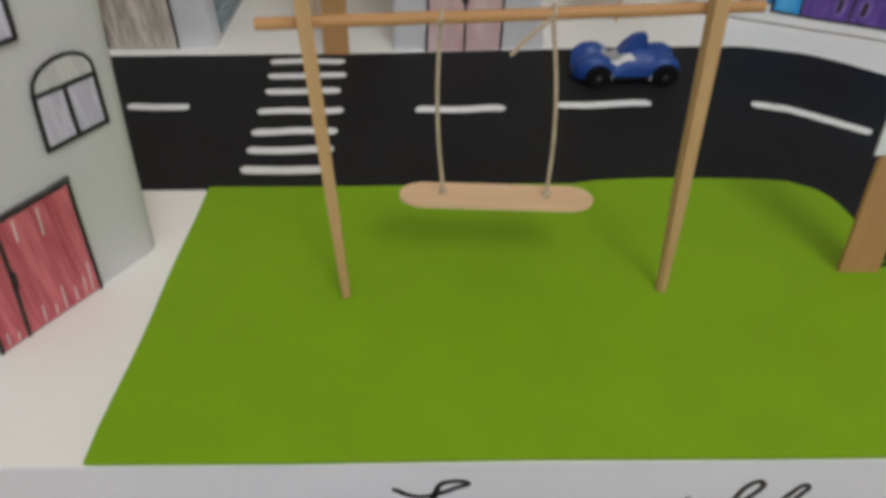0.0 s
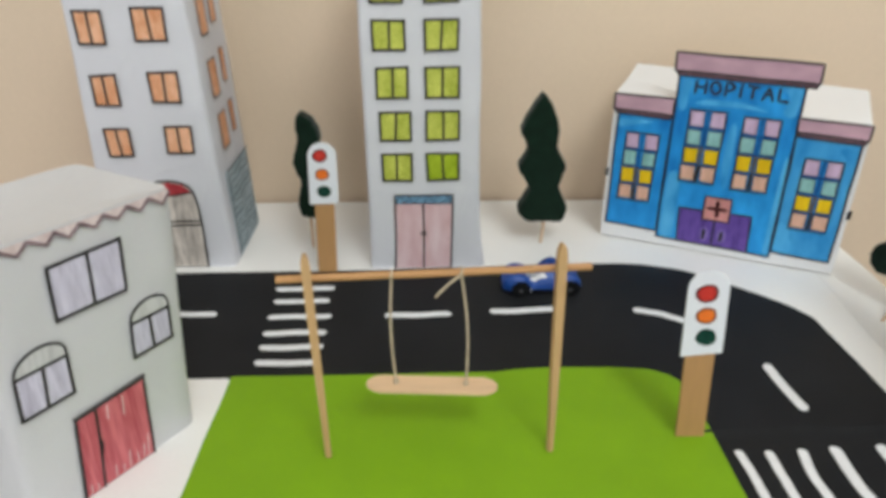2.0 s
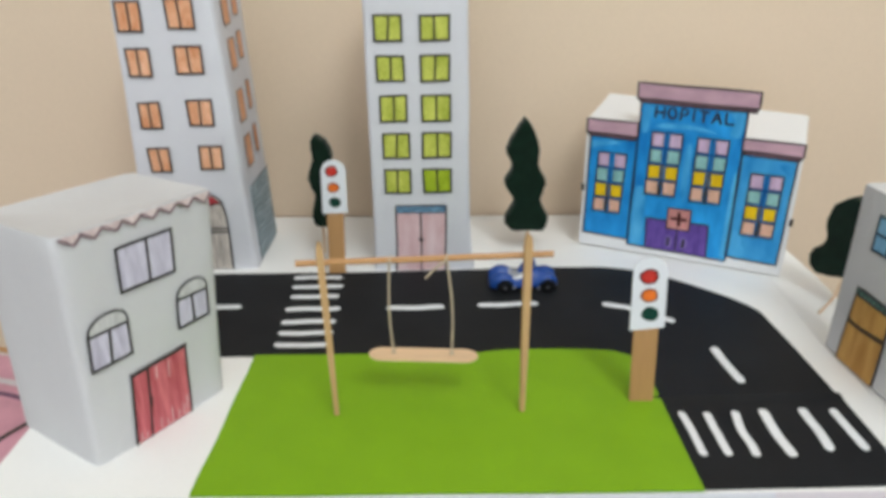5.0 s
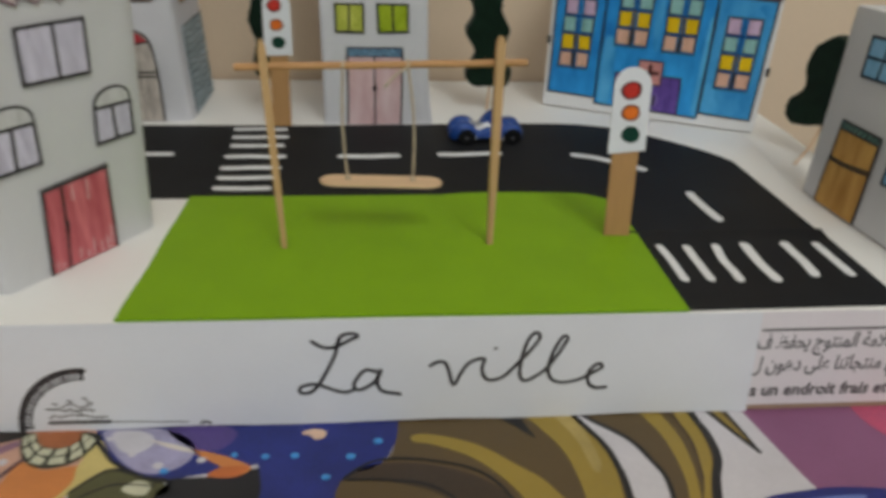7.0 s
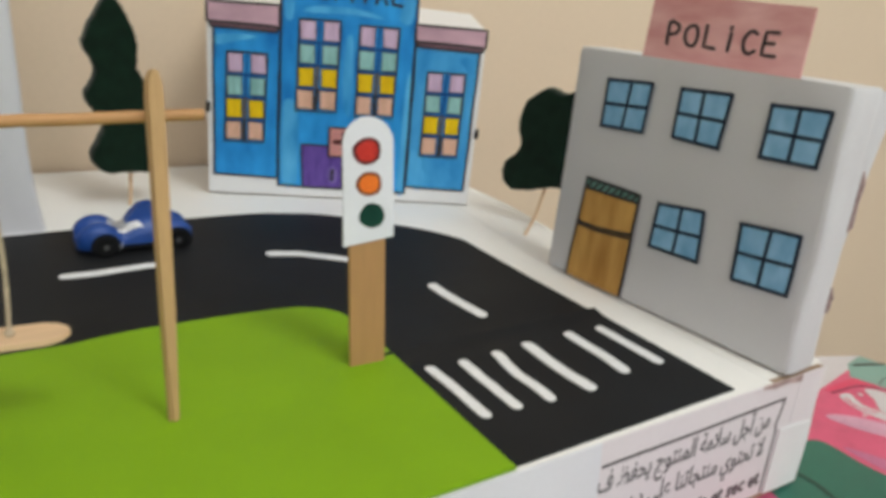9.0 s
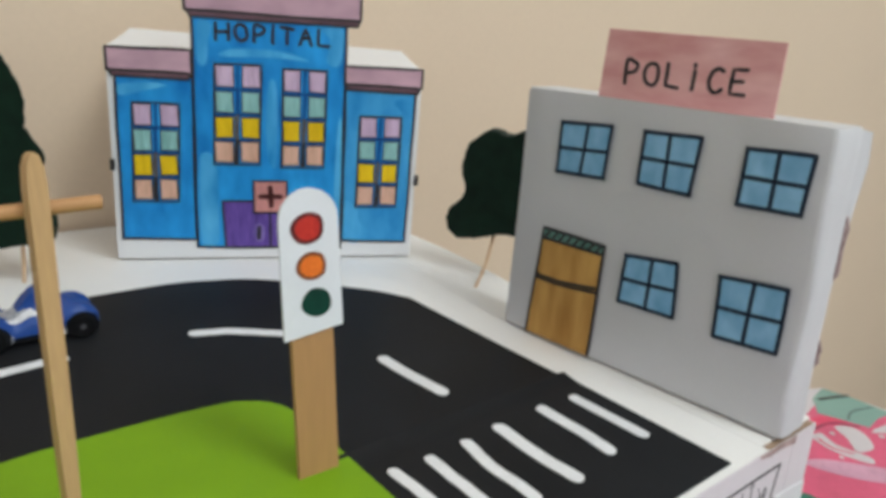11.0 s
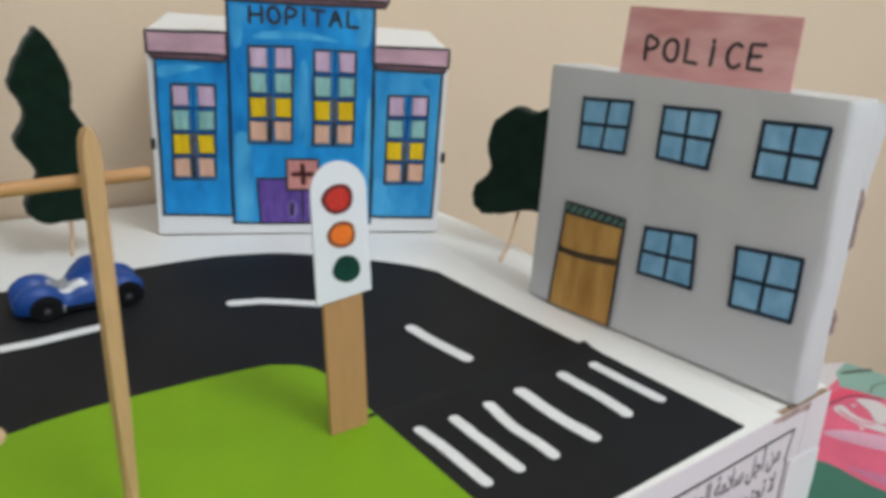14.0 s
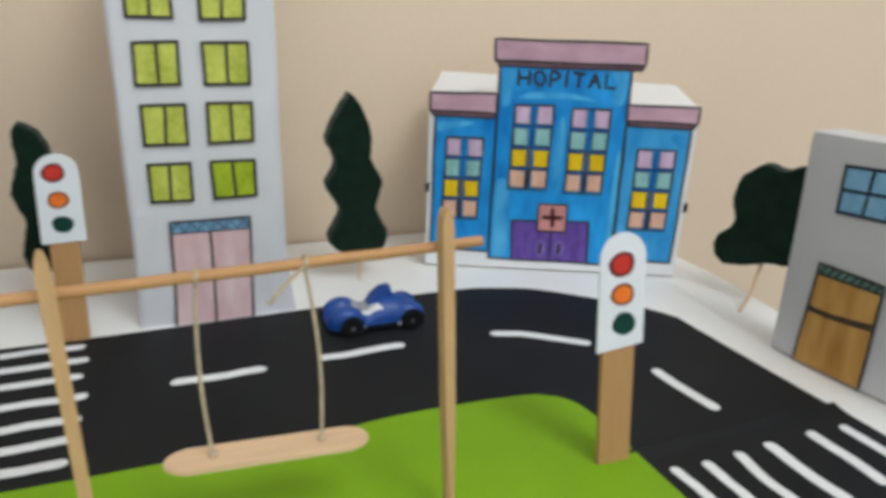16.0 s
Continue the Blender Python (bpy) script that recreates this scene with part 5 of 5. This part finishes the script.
# ---- swing ----
def swing():
    t = thing("swing", Matrix.Identity(4), "wooden lolly stick swing with a string-hung seat on the lawn", "swing")
    for foot, top, w in (((74.2, 75.8, 2.0), (68.5, 89.0, 122.5), 2.4), ((199.2, 77.8, 2.0), (200.7, 93.0, 125.0), 2.5)):
        a, b = Vector(foot), Vector(top)
        ax = (b - a).normalized()
        sx = Vector((1, 0.15, 0)).normalized()
        sx = (sx - ax * sx.dot(ax)).normalized()
        sy = ax.cross(sx)
        L = (b - a).length
        prof = [(-w * 0.7, 0), (w * 0.7, 0), (w * 0.85, 40), (w, L - 9), (w * 0.85, L - 4), (w * 0.45, L - 0.8), (0, L), (-w * 0.45, L - 0.8), (-w * 0.85, L - 4), (-w, L - 9), (-w * 0.85, 40)]
        bm = bmesh.new()
        prism(bm, prof, -2.4, 2.4, lambda x, y, z: (a + sx * x + ax * y + sy * z) * MM)
        bmesh.ops.bevel(bm, geom=[e for e in bm.edges if abs((e.verts[0].co - e.verts[1].co).dot(ax)) > 0.02], offset=0.0012, segments=3, affect="EDGES")
        smooth(part("post", bm, WOOD, t), 60)
    p, q = Vector((52.5, 91.5, 106.6)), Vector((217.5, 97.0, 109.2))
    bm = rod(bmesh.new(), [(p + (q - p) * k / 12 + Vector((0, 0, rng.uniform(-0.15, 0.15)))) * MM for k in range(13)], 0.00205, 12)
    smooth(part("crossbar", bm, DOWEL, t, "round bamboo crossbar"))
    # seat
    sl, sr, wd = Vector((95.8, 93.8, 39.2)), Vector((169.6, 89.2, 39.0)), 14.5
    u = (sr - sl).normalized()
    v = Vector((-u.y, u.x, 0))
    half = (sr - sl).length / 2
    mid = (sl + sr) / 2
    n = 10
    rim = [(half - 8 + 8 * math.cos(a), wd / 2 * math.sin(a)) for a in (math.pi * (k / n - 0.5) for k in range(n + 1))]
    rim += [(-x, -y) for x, y in rim]
    bm = bmesh.new()
    prism(bm, rim, -2.0, 0.0, lambda x, y, z: (mid + u * x + v * y + Vector((0, 0, z))) * MM)
    bmesh.ops.bevel(bm, geom=bm.edges[:], offset=0.0005, segments=2, affect="EDGES")
    seat = smooth(part("seat", bm, SEATM, t, "pale wooden lolly stick seat"), 40)
    for xb, xs, bow in ((112.2, 112.8, -1.7), (148.6, 151.8, 2.2)):
        top = p + (q - p) * ((xb - p.x) / (q.x - p.x))
        low = mid + u * (xs - mid.x)
        pts = [top + Vector((0, -2.4, 1.0))] + [top.lerp(low, f) + Vector((bow * math.sin(math.pi * f), 0, 0)) for f in (0.06, 0.25, 0.45, 0.65, 0.8, 0.94)] + [low + Vector((0, 0, 0.6))]
        bm = rod(bmesh.new(), [x * MM for x in curve(pts, 4)], 0.00075, 7)
        rod(bm, [(top + Vector((0.4 * s, 2.5 * math.cos(a), 2.5 * math.sin(a)))) * MM for s, a in ((k / 8, math.pi * k / 8) for k in range(-8, 9))], 0.0007, 6)
        smooth(part("string", bm, STRING, t, "beige string with a knot"))
        bm = bmesh.new()
        bmesh.ops.create_icosphere(bm, subdivisions=2, radius=0.0017, matrix=Matrix.Translation((low + Vector((0, 0, 0.8))) * MM))
        smooth(part("knot", bm, STRING, t))
    a = p + (q - p) * ((148 - p.x) / (q.x - p.x))
    bm = rod(bmesh.new(), [x * MM for x in curve([a + Vector((0, -2, -1)), a + Vector((-6, -4, -5)), a + Vector((-13, -5, -12))], 4)], 0.0008, 7)
    smooth(part("loose_end", bm, STRING, t))


swing()


# ---- car ----
def lerp_table(table, x):
    for (xa, a), (xb, b) in zip(table, table[1:]):
        if x <= xb:
            f = max(0.0, (x - xa) / (xb - xa))
            f = f * f * (3 - 2 * f) * 0.5 + f * 0.5
            return a + (b - a) * f
    return table[-1][1]


def car_top(x, y):
    """Height of the car's bodywork over the place x behind its nose and y beside its middle, in millimetres."""
    wide = lerp_table(CAR_WIDE, x)
    k = min(1.0, abs(y) / wide)
    z = lerp_table(CAR_SPINE, x) * (1 - 0.30 * k ** 2 - 0.16 * k ** 6)
    for cx, cy, rx, ry, top in ((11.0, 7.8, 12.0, 7.2, 17.6), (50.0, 8.0, 10.5, 6.8, 16.6)):
        r2 = ((x - cx) / rx) ** 2 + ((abs(y) - cy) / ry) ** 2
        if r2 < 1:
            f = 7.0 + (top - 7.0) * math.sqrt(1 - r2)
            d = f - z
            z = z + 0.5 * (d + math.sqrt(d * d + 1.2))
    return z


CAR_WIDE = ((0, 8.0), (2.5, 11.0), (8, 12.9), (16, 12.9), (24, 11.6), (40, 11.6), (46, 12.8), (55, 12.8), (58, 11.2), (60, 8.6))
CAR_SPINE = ((0, 6.0), (4, 8.6), (10, 10.4), (18, 11.6), (24, 14.8), (30, 18.8), (36, 19.8), (42, 19.0), (48, 18.0), (53, 15.0), (57.5, 11.6), (60, 8.4))


def car():
    t = thing("toy_car", Matrix.Translation((0.1888, 0.2570, 0.0071)) @ Matrix.Rotation(radians(1.9), 4, "X") @ Matrix.Rotation(radians(0.6), 4, "Z"), "small blue die-cast toy sports car on the road", "toy car")
    xs = [60.0 * (0.5 - 0.5 * math.cos(math.pi * i / 44)) for i in range(45)]
    ss = [-1 + 2 * i / 24 for i in range(25)]
    bm = bmesh.new()
    rings = []
    for x in xs:
        w = lerp_table(CAR_WIDE, x)
        ring = [(-w + 1.2, 3.0), (-w - 0.1, 4.6)] + [(w * math.sin(math.pi / 2 * q), car_top(x, w * math.sin(math.pi / 2 * q))) for q in ss] + [(w + 0.1, 4.6), (w - 1.2, 3.0)]
        rings.append([bm.verts.new((x * MM, y * MM, max(z, 3.4 if abs(y) < w - 1 else z) * MM)) for y, z in ring])
    n = len(rings[0])
    for a, b in zip(rings, rings[1:]):
        for i in range(n):
            bm.faces.new((a[i], a[(i + 1) % n], b[(i + 1) % n], b[i]))
    bm.faces.new(rings[0][::-1])
    bm.faces.new(rings[-1])
    body = smooth(part("body", bm, CAR_BLUE, t, "glossy blue car body"), 48)

    def patch(name, corners, lift, m, label):
        """A sheet that lies on the bodywork: its corners are front near, rear near, rear far, front far."""
        bm = bmesh.new()
        k = 8
        tops, lows = [], []
        for i in range(k + 1):
            for j in range(k + 1):
                a = Vector(corners[0]).lerp(Vector(corners[1]), i / k)
                b = Vector(corners[3]).lerp(Vector(corners[2]), i / k)
                p = a.lerp(b, j / k)
                edge = min(i, k - i, j, k - j) / 2
                tops.append(bm.verts.new((p.x * MM, p.y * MM, (car_top(p.x, p.y) + lift * min(1.0, edge)) * MM)))
                lows.append(bm.verts.new((p.x * MM, p.y * MM, (car_top(p.x, p.y) - 0.6) * MM)))
        for i in range(k):
            for j in range(k):
                q = [i * (k + 1) + j, (i + 1) * (k + 1) + j, (i + 1) * (k + 1) + j + 1, i * (k + 1) + j + 1]
                bm.faces.new([tops[v] for v in q])
                bm.faces.new([lows[v] for v in q[::-1]])
        rim = [j for j in range(k)] + [i * (k + 1) + k for i in range(k)] + [k * (k + 1) + k - j for j in range(k)] + [(k - i) * (k + 1) for i in range(k)]
        for a, b in zip(rim, rim[1:] + rim[:1]):
            bm.faces.new((tops[a], tops[b], lows[b], lows[a]))
        return smooth(part(name, bm, m, body, label), 60)

    patch("windscreen", [(16.0, -6.6), (28.5, -7.4), (28.5, 6.8), (17.0, 6.2)], 0.5, CAR_GLASS, "grey tinted windscreen")
    patch("decal", [(19.8, -9.2), (33.5, -9.6), (31.0, -6.2), (20.4, -6.8)], 0.7, CAR_WHITE, "white side decal")
    # engine cover behind the seats: a wedge that rises to the rear
    bm = bmesh.new()
    prism(bm, [(24.5, 15.0), (28.5, 20.2), (33.0, 25.2), (40.2, 26.2), (41.0, 21.5), (42.6, 12.5), (33, 12)], -5.4, 5.4, lambda a, b, c: (a * MM, c * (1.25 - 0.022 * b) * MM, b * MM))
    bmesh.ops.bevel(bm, geom=bm.edges[:], offset=0.0009, segments=2, affect="EDGES")
    smooth(part("engine_cover", bm, CAR_BLUE, body), 40)
    bm = bmesh.new()
    box(bm, 5 * MM, 59 * MM, -10.4 * MM, 10.4 * MM, 2.4 * MM, 6.0 * MM)
    part("chassis", bm, CAR_DARK, t)
    for side in (-1, 1):
        for x in (20.6, 43.6):
            # white slips that paint in the glints on the sill by each wheel
            bm = bmesh.new()
            prism(bm, [(x - 1.0, 3.4), (x + 0.6, 3.4), (x + 1.0, 6.8), (x - 0.2, 6.8)], 11.2, 12.6, lambda a, b, c: (a * MM, side * c * MM, b * MM))
            part("sill_glint", bm, CAR_WHITE, body, "white slip painted as a glint beside the wheel")
        bm = bmesh.new()
        prism(bm, [(21, 3.0), (43, 3.0), (42.5, 5.4), (22, 5.4)], 10.8, 12.0, lambda a, b, c: (a * MM, side * c * MM, b * MM))
        part("side_sill", bm, CAR_DARK, body)
    for x, r in ((13.4, 5.8), (51.2, 6.0)):
        for s in (-1, 1):
            bm = bmesh.new()
            k = 24
            # black disc proud of the body, standing in for the shade inside the arch
            arch = [((x + 7.6 * math.cos(a)), max(2.4, r + 7.4 * math.sin(a))) for a in (2 * math.pi * i / k for i in range(k))]
            prism(bm, arch, 9.0, 13.15, lambda a, b, c: (a * MM, s * c * MM, b * MM))
            part("arch_shade", bm, CAR_DARK, body)
            bm = bmesh.new()
            prof = [(14.2, r * 0.62), (14.5, r * 0.80), (14.3, r * 0.95), (13.6, r), (10.6, r), (9.8, r * 0.95)]
            rings = [[bm.verts.new(((x + q * math.cos(2 * math.pi * i / k)) * MM, s * o * MM, (r + q * math.sin(2 * math.pi * i / k)) * MM)) for i in range(k)] for o, q in prof]
            for a, b in zip(rings, rings[1:]):
                for i in range(k):
                    bm.faces.new((a[i], a[(i + 1) % k], b[(i + 1) % k], b[i]))
            bm.faces.new(rings[0])
            bm.faces.new(rings[-1])
            tyre = smooth(part("wheel", bm, RUBBER, t, "black plastic wheel"), 40)
            c = Vector((x, s * 14.1, r)) * MM
            bm = bmesh.new()
            bmesh.ops.create_cone(bm, cap_ends=True, segments=12, radius1=r * 0.24 * MM, radius2=r * 0.18 * MM, depth=0.9 * MM, matrix=Matrix.Translation(c) @ Matrix.Rotation(radians(90 * s), 4, "X"))
            part("rim", bm, RIMM, tyre)
            for i in range(5):
                a = 2 * math.pi * i / 5 + 0.3
                bm = rod(bmesh.new(), [c, c + Vector((r * 0.62 * MM * math.cos(a), s * 0.1 * MM, r * 0.62 * MM * math.sin(a)))], 0.00035, 5)
                part("spoke", bm, CAR_DARK, tyre)


car()
